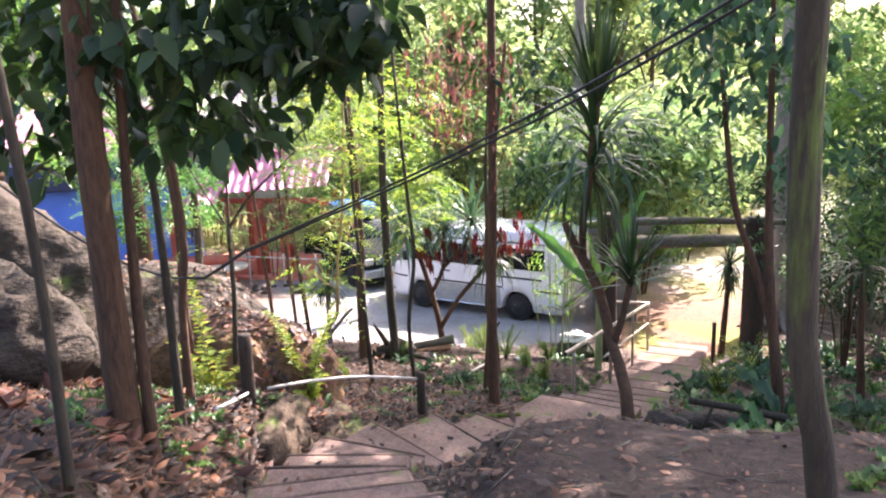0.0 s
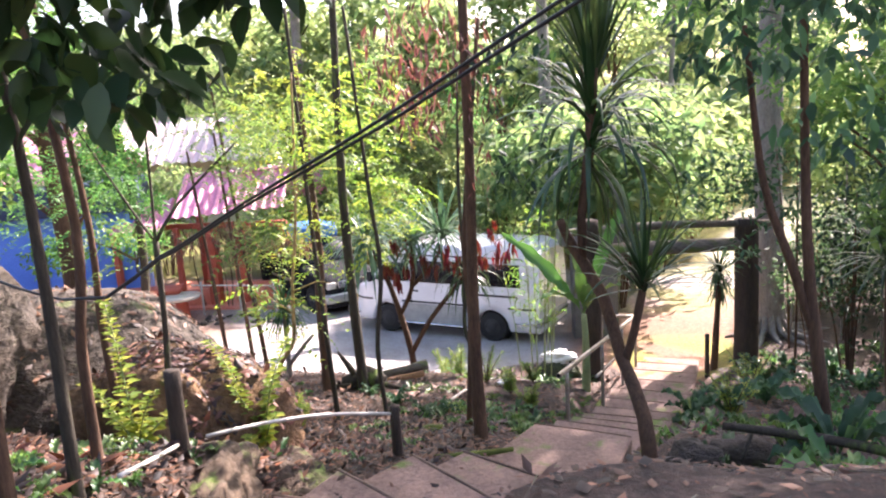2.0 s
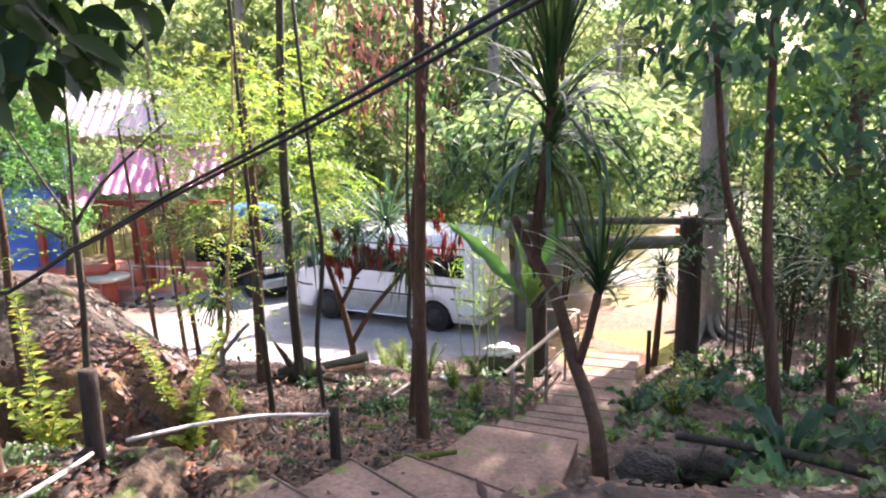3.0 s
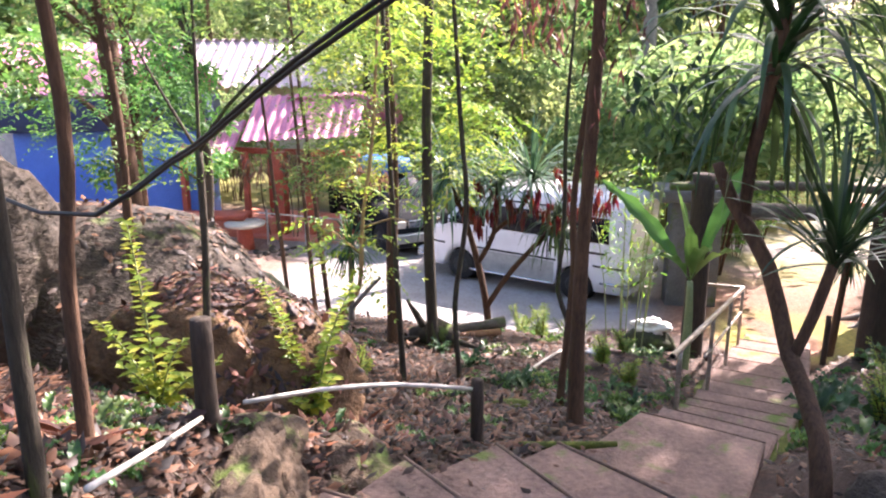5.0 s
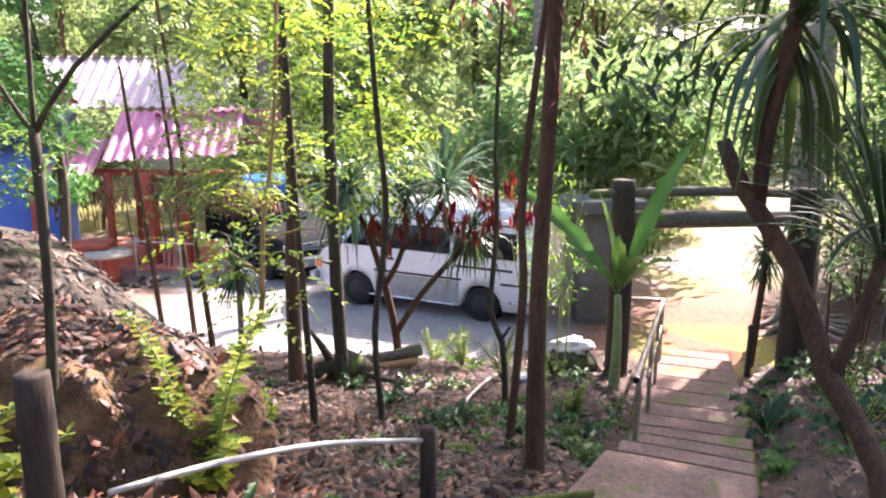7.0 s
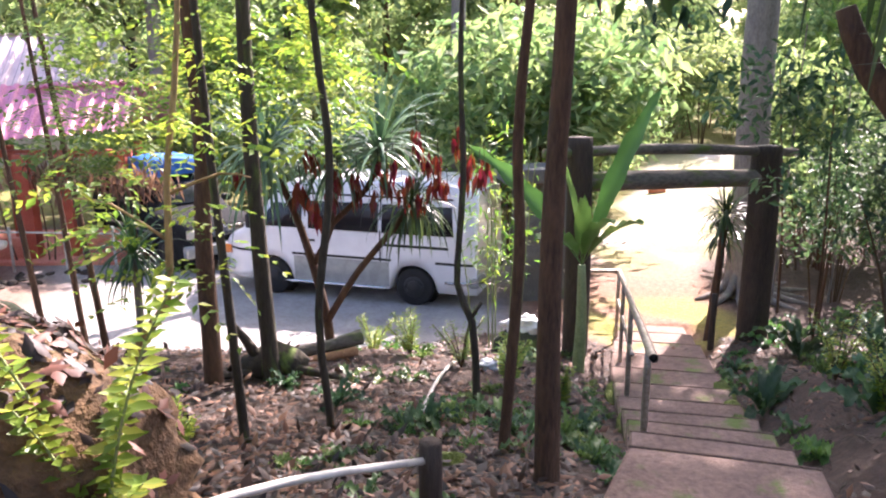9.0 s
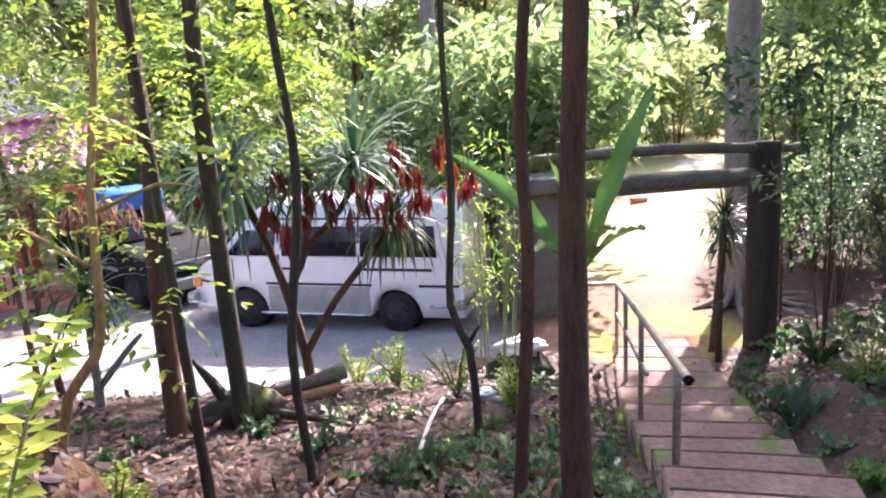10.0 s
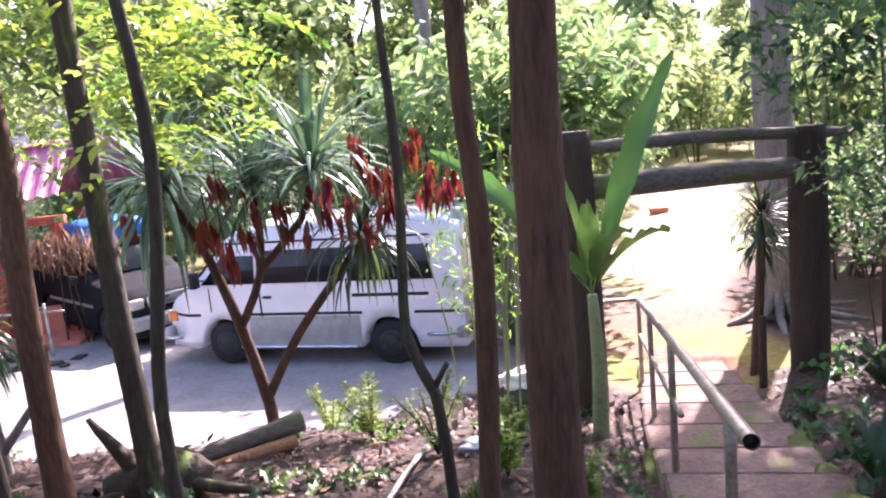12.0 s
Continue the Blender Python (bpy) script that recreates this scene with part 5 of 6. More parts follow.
def wood_places():
    rr = random.Random(21)
    out = []
    for i in range(900):
        x, y = rr.uniform(-42, 46), rr.uniform(20, 78)
        bearing = x / (y + 2)
        if abs(x - 3.4 - max(0, y - 15) * 0.35) < 3.4 and y < 40 or 0.1 < bearing < 0.5 and y < 31:
            continue                                        # the drive
        if x > -14 and x < 3 and y < 24.5:
            continue                                        # the lot
        if x < -6 and x > -20 and y < 27:
            continue                                        # the hut
        if x < -10 and y < 44 and -0.95 < bearing < -0.36 and y > 27:
            continue                                        # before the far house
        if any((x - a) ** 2 + (y - b) ** 2 < (2.4 + y * 0.05) ** 2 for a, b in out):
            continue
        out.append((x, y))
    return out


woods = [wood_tree(0, 7.5, 2.6, 4200, 0.3, LEAF_FAR_HAZE, BARK_GREY, 31), wood_tree(1, 9, 2.8, 4400, 0.3, LEAF_FAR_HAZE, BARK, 32), wood_tree(2, 6, 2.4, 3800, 0.26, LEAF_FAR_HAZE, BARK_DARK, 33), wood_tree(3, 8, 2.6, 4200, 0.3, LEAF_FAR_HAZE, BARK, 34)]
wp = wood_places()
scatter(woods, [p for p in wp if p[0] / (p[1] + 2) < 0.08], 5, (0.95, 1.35))
rw = random.Random(51)
for x, y in [p for p in wp if p[0] / (p[1] + 2) >= 0.08]:
    s = rw.uniform(0.8, 1.15)
    copy_thing(woods[rw.randrange(4)], Matrix.LocRotScale((x, y, gz(x, y)), Euler((0, 0, rw.uniform(0, 6.28))), (s, s, s)))
far_shrubs = [shrub(41, 2.6, 1.6, 1500, 0.17, LEAF_MID, "leafy green shrub at the edge of the woods"), shrub(42, 3.4, 2.0, 1800, 0.2, LEAF_FAR_HAZE, "tall shrub in haze-paled green at the edge of the woods"), shrub(43, 2.0, 1.5, 1500, 0.13, LEAF_FAR_HAZE, "low shrub in haze-paled green at the edge of the woods")]
rr = random.Random(77)
edge = []
for i in range(700):
    x, y = rr.uniform(-34, 36), rr.uniform(21.5, 56)
    b = x / (y + 2)
    if (abs(x - 3.4 - max(0, y - 15) * 0.35) < 2.6 and y < 37) or (x > -14 and x < 2 and y < 23.2) or (-20 < x < -6 and y < 24.5) or (x < -8 and y < 36 and -0.95 < b < -0.36 and y > 27):
        continue
    if any((x - a) ** 2 + (y - c) ** 2 < 1.9 ** 2 for a, c in edge):
        continue
    edge.append((x, y))
edge += [(2.1, 19.3), (2.7, 21.2), (3.3, 23.2), (1.3, 19.9), (4.0, 25.6), (4.6, 28.5), (0.6, 22.0), (6.9, 18.6), (8.2, 21.0), (9.6, 24.0), (11.5, 27.5), (5.8, 31.5)]
scatter(far_shrubs, edge, 6, (0.75, 1.35), 0.1)

# thicket on the near right bank
right_shrubs = [shrub(51, 1.7, 0.9, 900, 0.09, LEAF_UNDER, "dense leafy undergrowth shrub on the shaded bank"), shrub(52, 2.6, 1.0, 1300, 0.1, LEAF_DARK, "tall thin-leaved thicket shrub on the shaded bank"), shrub(53, 3.4, 1.1, 1300, 0.12, LEAF_UNDER, "tall grey-green thicket shrub on the shaded bank")]
places = []
for i in range(90):
    x, y = rr.uniform(4.6, 12), rr.uniform(7.5, 22)
    if x < 5.0 + (y - 14) * 0.35 and y > 14 or x < 4.7 or any((x - a) ** 2 + (y - c) ** 2 < 1.0 for a, c in places):
        continue
    places.append((x, y))
scatter(right_shrubs, places, 7, (0.8, 1.25), 0.05)
bank_trees = [wood_tree(6, 8.5, 2.0, 2600, 0.16, LEAF_MID, BARK, 61), wood_tree(7, 7, 1.6, 3000, 0.14, LEAF_MID, BARK_DARK, 62)]
for t in bank_trees:
    tagged(t, "slim leafy tree on the shaded bank", "tree", "bank trees")
scatter(bank_trees, [(6.4, 13.5), (7.9, 11.2), (9.6, 15.6), (5.2, 8.2), (8.2, 7.6), (-6.8, 11.5), (-9.4, 15.0), (-7.2, 8.8), (-4.6, 5.2), (-9.5, 17.2), (-10.5, 11)], 8)

# bamboo clump by the rear of the van
t = thing("bamboo_clump", "clump of thin yellow-green bamboo stems beside the lot", "plant", (0.45, 13.4, gz(0.45, 13.4)))
for i in range(9):
    a, b = rr.uniform(-0.3, 0.3), rr.uniform(-0.25, 0.25)
    h = rr.uniform(1.6, 3.2)
    part("cane", mesh_of("cane", *tube_data([(a, b, -0.05, 0.01), (a * 1.3, b * 1.3, h * 0.5, 0.009), (a * 1.9 + rr.uniform(-0.1, 0.1), b * 1.6, h, 0.006)], 6), STEM_GREEN), STEM_GREEN, t)
part("leaves", leaf_mesh("leaves", cloud(RNG, [(0, 0, 1.9, 0.55, 0.5, 1.2, 600)], 0.11, 0.2, 0.5), LEAF_FRESH), LEAF_FRESH, t)


# ---- scarlet hanging bracts before the van ----
def bract_cluster(seed):
    rng = random.Random(seed)
    t = thing("bract_cluster", "hanging cluster of scarlet dry bracts before the van", "flower", (0, 0, 0), "hanging scarlet clusters")
    for i in range(9):
        L = rng.uniform(0.15, 0.3)
        v = leaf_arrays(np.zeros((1, 3)), np.array([[rng.uniform(-0.3, 0.3), rng.uniform(-0.3, 0.3), -1.0]]), np.array([[rng.uniform(-1, 1), rng.uniform(-1, 1), 0.1]]), np.array([L]), np.array([rng.uniform(0.055, 0.085)]))
        ob = part("bract", leaf_mesh("bract", v, LEAF_SCARLET), LEAF_SCARLET, t)
        ob.location = (rng.uniform(-0.06, 0.06), rng.uniform(-0.05, 0.05), rng.uniform(-0.05, 0.1))
    part("stalk", mesh_of("stalk", *tube_data([(0, 0, 0.05, 0.006), (0.02, 0.01, 0.3, 0.005)], 5), BARK_DARK), BARK_DARK, t)
    return t


cl = [bract_cluster(1), bract_cluster(2), bract_cluster(3)]
spots = [(-0.52, 0.3), (-0.45, 0.05), (-0.1, 0.2), (0.02, 0.05), (0.12, -0.1), (-0.02, -0.12), (-0.3, 0.02), (-0.35, -0.2), (-0.6, -0.15), (-0.68, -0.32), (-0.85, -0.2), (-0.95, -0.05), (-1.0, -0.32), (-1.15, -0.12), (-1.2, -0.35), (-1.35, -0.1), (-1.42, -0.3), (-1.52, 0.05), (-1.6, -0.4), (-1.75, -0.25), (-0.78, 0.0), (-2.45, -0.15), (-0.2, -0.25), (-0.5, -0.4), (0.2, 0.0), (-1.62, 0.1), (-0.05, 0.32)]
for i, (x, z) in enumerate(spots):
    m = Matrix.Translation((x, 12.25 + rr.uniform(-0.25, 0.25), z + 0.02)) @ Matrix.Rotation(rr.uniform(0, 6), 4, "Z") @ Matrix.Scale(rr.uniform(0.75, 1.15), 4)
    if i < 3:
        cl[i].matrix_basis = m
    else:
        copy_thing(cl[i % 3], m)


# ---- bushes with arching yellow-green stems ----
def arching_shrub(at, stems, h, label, seed, leaf=0.062):
    t = thing("fern_shrub", label, "shrub", (*at, gz(*at)))
    rng = np.random.default_rng(seed)
    rd = random.Random(seed)
    base, al, no, ln, wd = [], [], [], [], []
    for i in range(stems):
        az, out, hh = rd.uniform(0, 6.28), rd.uniform(0.15, 0.55) * h, h * rd.uniform(0.6, 1.05)
        p = [Vector((0, 0, 0)), Vector((math.cos(az) * out * 0.4, math.sin(az) * out * 0.4, hh * 0.55)), Vector((math.cos(az) * out, math.sin(az) * out, hh))]
        part("stem", mesh_of("stem", *tube_data([(*p[0], 0.008), (*p[1], 0.006), (*p[2], 0.003)], 5), BARK), BARK, t)
        for j in range(34):
            u = 0.15 + 0.85 * j / 34
            c = p[0] * (1 - u) ** 2 + p[1] * 2 * u * (1 - u) * 1.0 + p[2] * u * u
            for s in (-1, 1):
                for k in (0, 1):
                    if rd.random() < 0.3:
                        continue
                    a = az + s * (1.1 + 0.3 * k) + rd.uniform(-0.9, 0.9)
                    base.append(c + Vector((math.cos(a), math.sin(a), 0)) * leaf * 0.7 * k)
                    al.append((math.cos(a), math.sin(a), 0.35))
                    no.append((rd.uniform(-0.3, 0.3), rd.uniform(-0.3, 0.3), 1))
                    ln.append(leaf * rd.uniform(0.7, 1.2) * (1.25 - u * 0.6))
                    wd.append(leaf * 0.5)
    part("leaves", leaf_mesh("leaves", leaf_arrays(np.array(base), np.array(al), np.array(no), np.array(ln), np.array(wd)), LEAF_FRESH), LEAF_FRESH, t)


def leafy_wands(at, tips, label, seed, leaf):
    """A small shrub of a few curved wands, each set with pairs of pointed leaves."""
    t = thing("fern_shrub", label, "shrub", (*at, gz(*at)))
    rd = random.Random(seed)
    base, al, no, ln = [], [], [], []
    for tx, ty, tz in tips:
        tip = Vector((tx, ty, tz)) - Vector(t.location)
        bend = Vector((tip.x * 0.22, tip.y * 0.22, tip.z * 0.62))
        pts = [bend * 2 * u * (1 - u) + tip * u * u for u in (0, 0.25, 0.5, 0.75, 1.0)]
        part("stem", mesh_of("stem", *tube_data([(*p, 0.009 - 0.0015 * i) for i, p in enumerate(pts)], 6), STEM_GREEN), STEM_GREEN, t)
        n = max(8, int(tip.length / 0.036))
        for j in range(n):
            u = 0.12 + 0.88 * j / (n - 1)
            c = bend * 2 * u * (1 - u) + tip * u * u
            turn = j * 1.4 + rd.uniform(-0.4, 0.4)
            for k in (0, 2.1, 4.2):
                base.append(c)
                al.append((math.cos(turn + k), math.sin(turn + k) * 0.7, rd.uniform(0.0, 0.5)))
                no.append((rd.uniform(-0.4, 0.4), rd.uniform(-0.6, 0.0), 1))
                ln.append(leaf * rd.uniform(0.75, 1.2) * (1.2 - 0.5 * u))
    ln = np.array(ln)
    part("leaves", leaf_mesh("leaves", leaf_arrays(np.array([tuple(b) for b in base]), np.array(al), np.array(no), ln, ln * 0.5), LEAF_FRESH), LEAF_FRESH, t)


leafy_wands((-1.5, 6.6), [(-1.9, 6.6, 0.32), (-1.15, 6.55, 0.36), (-1.68, 6.5, -0.05), (-1.38, 6.7, 0.0), (-1.25, 6.4, -0.25), (-1.72, 6.7, -0.3), (-1.5, 6.3, -0.42)], "sunlit yellow-green shrub with arching stems beside a clay bank", 5, 0.1)
leafy_wands((-1.95, 5.5), [(-2.12, 5.6, 0.95), (-2.3, 5.5, 0.35), (-1.75, 5.5, 0.3), (-2.0, 5.3, 0.2), (-1.6, 5.6, 0.15)], "sunlit yellow-green shrub with one tall wand growing in fallen leaves", 6, 0.1)
arching_shrub((-1.95, 7.45), 5, 0.5, "low yellow-green fern in fallen leaves", 7)
arching_shrub((-0.1, 10.9), 7, 0.6, "small feathery green shrub by the log", 9, 0.04)


# ---- low plants of the forest floor ----
def low_plant(seed, n, L, w, leaf, label, el=(0.2, 1.1), droop=1.2):
    rd = random.Random(seed)
    t = thing("ground_plant", label, "plant", (0, 0, 0), "forest floor plants")
    data = [paddle(RNG, rd.uniform(0, 6.28), rd.uniform(*el), L * rd.uniform(0.6, 1.2), w * rd.uniform(0.7, 1.2), droop) for i in range(n)]
    part("leaves", mesh_of("leaves", *merge(*data), leaf), leaf, t)
    return t


lows = [low_plant(1, 13, 0.36, 0.085, LEAF_UNDER, "low broad-leaved bluish-green plant on the forest floor", (0.5, 1.3), 0.9), low_plant(2, 10, 0.48, 0.1, LEAF_UNDER, "low broad-leaved bluish-green plant on the forest floor", (0.6, 1.35), 1.0),
        low_plant(3, 14, 0.26, 0.07, LEAF_MID, "small narrow-leaved green plant on the forest floor"), low_plant(4, 8, 0.36, 0.1, LEAF_BROAD, "small bright green broad-leaved plant on the forest floor"), low_plant(5, 16, 0.3, 0.03, LEAF_MID, "tuft of grassy green leaves on the forest floor", (0.7, 1.4), 1.0)]
spots = []
for i in range(2600):
    x, y = rr.uniform(2.2, 9.0), rr.uniform(5.4, 15.5)
    d, _ = way_at(x, y)
    if d < 0.12 or (x > 3.4 and x < 4.6 and y > 13.6) or any((x - a) ** 2 + (y - b) ** 2 < 0.17 for a, b in spots):
        continue
    if noise.noise(Vector((x * 0.8, y * 0.8, 3))) < -0.22 and rr.random() < 0.8:
        continue
    spots.append((x, y))
    if len(spots) >= 135:
        break
left_spots = []
for i in range(1200):
    x, y = rr.uniform(-3.6, 1.3), rr.uniform(7.0, 12.9)
    d, _ = way_at(x, y)
    n = noise.noise(Vector((x * 0.9 + 5, y * 0.9, 0)))
    if d < 0.08 or n < 0.12 and rr.random() < 0.97:
        continue
    left_spots.append((x, y))
    if len(left_spots) >= 40:
        break
for cx, cy, k in ((0.35, 8.6, 12), (0.0, 9.3, 8), (0.75, 9.0, 5), (0.9, 12.3, 8), (-0.9, 12.5, 6), (-1.3, 4.5, 8), (-1.9, 5.0, 9), (-1.2, 3.6, 12), (-1.7, 4.1, 9), (-0.75, 3.4, 5), (-2.4, 5.8, 5), (-1.0, 6.2, 4), (1.0, 10.8, 5), (2.6, 4.8, 4), (3.2, 3.3, 4), (-1.0, 3.35, 5), (-1.15, 3.95, 5), (-1.5, 4.8, 4)):
    left_spots += [(cx + rr.gauss(0, 0.28), cy + rr.gauss(0, 0.3)) for i in range(k)]
left_spots = [p for p in left_spots if way_at(*p)[0] > 0.05]
scatter(lows, spots, 9, (0.55, 1.2))
for p in [copy_thing(lows[k], Matrix.Identity(4)) for k in (2, 3, 4)]:
    x, y = left_spots.pop()
    p.location, p.scale = (x, y, gz(x, y)), (0.45, 0.45, 0.45)
rs = random.Random(12)
for cx, cy, sx, sy, k in ((0.55, 8.5, 0.22, 0.3, 10), (0.0, 8.9, 0.3, 0.3, 7), (0.6, 9.6, 0.25, 0.4, 6), (0.9, 12.6, 0.3, 0.3, 7), (-0.9, 10.3, 0.4, 0.3, 5)):
    for i in range(k):
        x, y, s = cx + rs.gauss(0, sx), cy + rs.gauss(0, sy), rs.uniform(0.4, 0.75)
        if way_at(x, y)[0] > 0.1:
            copy_thing(lows[rs.choice((0, 3, 2, 3))], Matrix.LocRotScale((x, y, gz(x, y)), Euler((0, 0, rs.uniform(0, 6.28))), (s, s, s)))
for x, y in left_spots:
    s = rs.uniform(0.3, 0.65)
    copy_thing(lows[rs.choice((2, 2, 3, 3, 4))], Matrix.LocRotScale((x, y, gz(x, y)), Euler((0, 0, rs.uniform(0, 6.28))), (s, s, s)))


# ---- fallen leaves and twigs, too many to count ----
def make_litter():
    rng = np.random.default_rng(3)
    pts, tilt = [], []
    rl = random.Random(3)
    while len(pts) < 56000:
        x, y = rl.uniform(-6.5, 7.5), rl.uniform(-0.5, 14.5)
        if len(pts) > 34000:
            x, y = rl.uniform(-3.4, 0.4), rl.uniform(2.0, 9.0)
        if rl.random() > (1.0 if x < 1 and y < 11 else 0.5) or lot_mask(x, y) > 0.2:
            continue
        d, w = way_at(x, y)
        if d < 0.06 and rl.random() > 0.02:
            continue
        mound = 1.2 < x < 3.5 and 2 < y < 5.0
        if mound and rl.random() > 0.12:
            continue
        if x > -0.3 and noise.noise(Vector((x * 1.2, y * 1.2, 9))) < -0.15 and rl.random() < 0.7:
            continue
        z = gz(x, y) if d > 0 else w + 0.045
        pts.append((x, y, z + rl.uniform(0.004, 0.035)))
    n = len(pts)
    al = rng.normal(size=(n, 3)) * np.array([1, 1, 0.22])
    no = rng.normal(size=(n, 3)) * 0.28 + np.array([0, 0, 1])
    L = rng.uniform(0.035, 0.12, n)
    v = leaf_arrays(np.array(pts), al, no, L, L * rng.uniform(0.3, 0.6, n), -0.2, -0.05)
    tagged(new("leaf_litter", leaf_mesh("leaf_litter", v, LITTER)), "brown and orange fallen leaves strewn over the slope", "leaves", kind="stuff")
    sets = []
    for i in range(700):
        x, y = rl.uniform(-6, 7), rl.uniform(0, 14)
        if way_at(x, y)[0] < 0.1 or lot_mask(x, y) > 0.2:
            continue
        a, k = rl.uniform(0, 6.28), rl.uniform(0.08, 0.35)
        p, q = (x, y), (x + math.cos(a) * k, y + math.sin(a) * k)
        sets.append(tube_data([(*p, gz(*p) + 0.015, 0.005), (*q, gz(*q) + 0.02, 0.003)], 4))
    tagged(new("twig_litter", mesh_of("twig_litter", *merge(*sets), LOG_WOOD)), "thin dry twigs strewn over the slope", "twigs", kind="stuff")


make_litter()


def make_big_leaves():
    """Large dry leaves that can be told apart on the near slope."""
    rl, rng, pts = random.Random(45), np.random.default_rng(45), []
    while len(pts) < 420:
        x, y = rl.uniform(-3.0, -0.5), rl.uniform(2.6, 7.4)
        if way_at(x, y)[0] > 0.12:
            pts.append((x, y, gz(x, y) + rl.uniform(0.02, 0.06)))
    L = rng.uniform(0.1, 0.19, len(pts))
    v = leaf_arrays(np.array(pts), rng.normal(size=(len(pts), 3)) * np.array([1, 1, 0.3]), rng.normal(size=(len(pts), 3)) * 0.35 + np.array([0, 0, 1]), L, L * 0.45, -0.25, -0.1)
    tagged(new("leaf_litter", leaf_mesh("leaf_litter", v, LITTER_BIG)), "large curled orange and tan dry leaves on the slope", "leaves", kind="stuff")


LITTER_BIG = leaf_mat("large_fallen_leaves", (0.035, 0.016, 0.008), (0.14, 0.06, 0.024), (0.38, 0.21, 0.075), 0.25, 0.6)
make_big_leaves()


def make_chips():
    rl, rng, pts = random.Random(44), np.random.default_rng(44), []
    while len(pts) < 2600:
        x, y = rl.uniform(0.5, 4.2), rl.uniform(1.2, 5.6)
        if way_at(x, y)[0] < 0.1:
            continue
        pts.append((x, y, gz(x, y) + rl.uniform(0.002, 0.015)))
    n = len(pts)
    L = rng.uniform(0.02, 0.055, n) * rng.choice([1, 1, 1, 2.2], n)
    v = leaf_arrays(np.array(pts), rng.normal(size=(n, 3)) * np.array([1, 1, 0.08]), rng.normal(size=(n, 3)) * 0.15 + np.array([0, 0, 1]), L, L * rng.uniform(0.3, 0.7, n), -0.12, 0)
    tagged(new("chip_litter", leaf_mesh("chip_litter", v, LITTER)), "small dry chips and leaf scraps on the bare earth mound", "leaves", kind="stuff")


make_chips()


# ---- rocks, logs and small things ----
def boulder(name, label, at, radii, mat, seed, turn=(0, 0, 0), rough=0.25, sub=4, category="rock"):
    bm = bmesh.new()
    bmesh.ops.create_icosphere(bm, subdivisions=sub, radius=1)
    for v in bm.verts:
        n = v.co.normalized()
        k = 1 + rough * noise.noise(n * 1.3 + Vector((seed, 0, 0))) + rough * 0.45 * noise.noise(n * 3.5 + Vector((0, seed, 0))) + rough * 0.22 * noise.noise(n * 8) + rough * 0.12 * noise.noise(n * 19)
        k += rough * 0.35 * abs(noise.noise(n * 2.2 + Vector((0, 0, seed))))
        v.co = n * k
    bmesh.ops.transform(bm, matrix=Euler(turn).to_matrix().to_4x4() @ Matrix.Diagonal((*radii, 1)), verts=bm.verts)
    me = bpy.data.meshes.new(name)
    bm.to_mesh(me)
    bm.free()
    me.materials.append(mat)
    me.polygons.foreach_set("use_smooth", [True] * len(me.polygons))
    ob = new(name, me)
    ob.location = at
    return tagged(ob, label, category)


boulder("boulder", "huge weathered brown boulder sloping down to the lot", (-4.3, 7.65, -0.98), (2.05, 1.5, 1.5), ROCK, 3, (0, 0.12, 0.1), 0.13, 5)
boulder("boulder", "tall dark boulder standing behind brown tree trunks", (-5.0, 6.6, 0.2), (1.2, 0.85, 1.32), ROCK, 21, (0, 0.1, 0), 0.2, 5)
boulder("clay_boulder", "rounded ochre clay bank face beside the boulder", (-2.3, 6.8, -0.5), (0.95, 0.62, 0.66), EARTH_ROCK, 5, (0, 0.3, 0.15), 0.25, 5)
boulder("green_rock", "dark mossy rounded rock at the edge of the lot", (-4.9, 11.5, -1.75), (0.68, 0.45, 0.5), GREEN_ROCK, 7, (0, 0.2, 0), 0.15)
boulder("clay_lump", "rough clay and root lump at the foot of a wooden stake", (-1.2, 5.3, -0.36), (0.24, 0.36, 0.3), BANK, 8, (0.3, 0, 0.2), 0.5)
boulder("clay_lump", "rough clay and root bank sloping from the stake to the steps", (-1.06, 4.8, -0.3), (0.22, 0.55, 0.24), BANK, 11, (0.3, 0.25, 0.15), 0.5)
boulder("clay_lump", "low clay bank edging the concrete steps", (-0.88, 5.75, -0.62), (0.42, 0.34, 0.14), BANK, 12, (0.1, 0.35, -0.75), 0.5)
boulder("rock", "grey-brown rock beside the dracaena", (2.05, 6.1, -0.42), (0.2, 0.16, 0.13), ROCK, 9, rough=0.3, sub=3)
boulder("rock", "low mossy stone by the thicket", (2.45, 6.3, -0.48), (0.26, 0.18, 0.12), ROCK, 10, rough=0.3, sub=3)
boulder("rock", "grey stone in fallen leaves above the steps", (-3.6, 4.9, 0.55), (0.7, 0.5, 0.6), ROCK, 13, rough=0.3)
boulder("mossy_stone", "flat moss-covered stone on the slope", (-0.3, 8.15, -1.19), (0.22, 0.1, 0.07), MOSS, 11, rough=0.3, sub=3)
boulder("stone", "pale stone half buried by the lot", (-0.1, 11.9, -2.08), (0.3, 0.2, 0.14), ROCK, 12, rough=0.2, sub=3)
tube("moss_log", [(-0.1, 7.12, -0.98, 0.028), (0.25, 7.25, -1.0, 0.032), (0.6, 7.42, -1.02, 0.022)], MOSS, None, 9, 0.3, 4, "moss-covered log edging the landing", "log")
LITTER_WOOD = surface("orange_split_wood", (0.16, 0.07, 0.03), (0.3, 0.14, 0.06), (0.42, 0.22, 0.11), 6, 0.9, 0.006)
lg = thing("fallen_log", "split grey fallen log with an orange inner face", "log", (-1.6, 11.4, gz(-1.6, 11.4)))
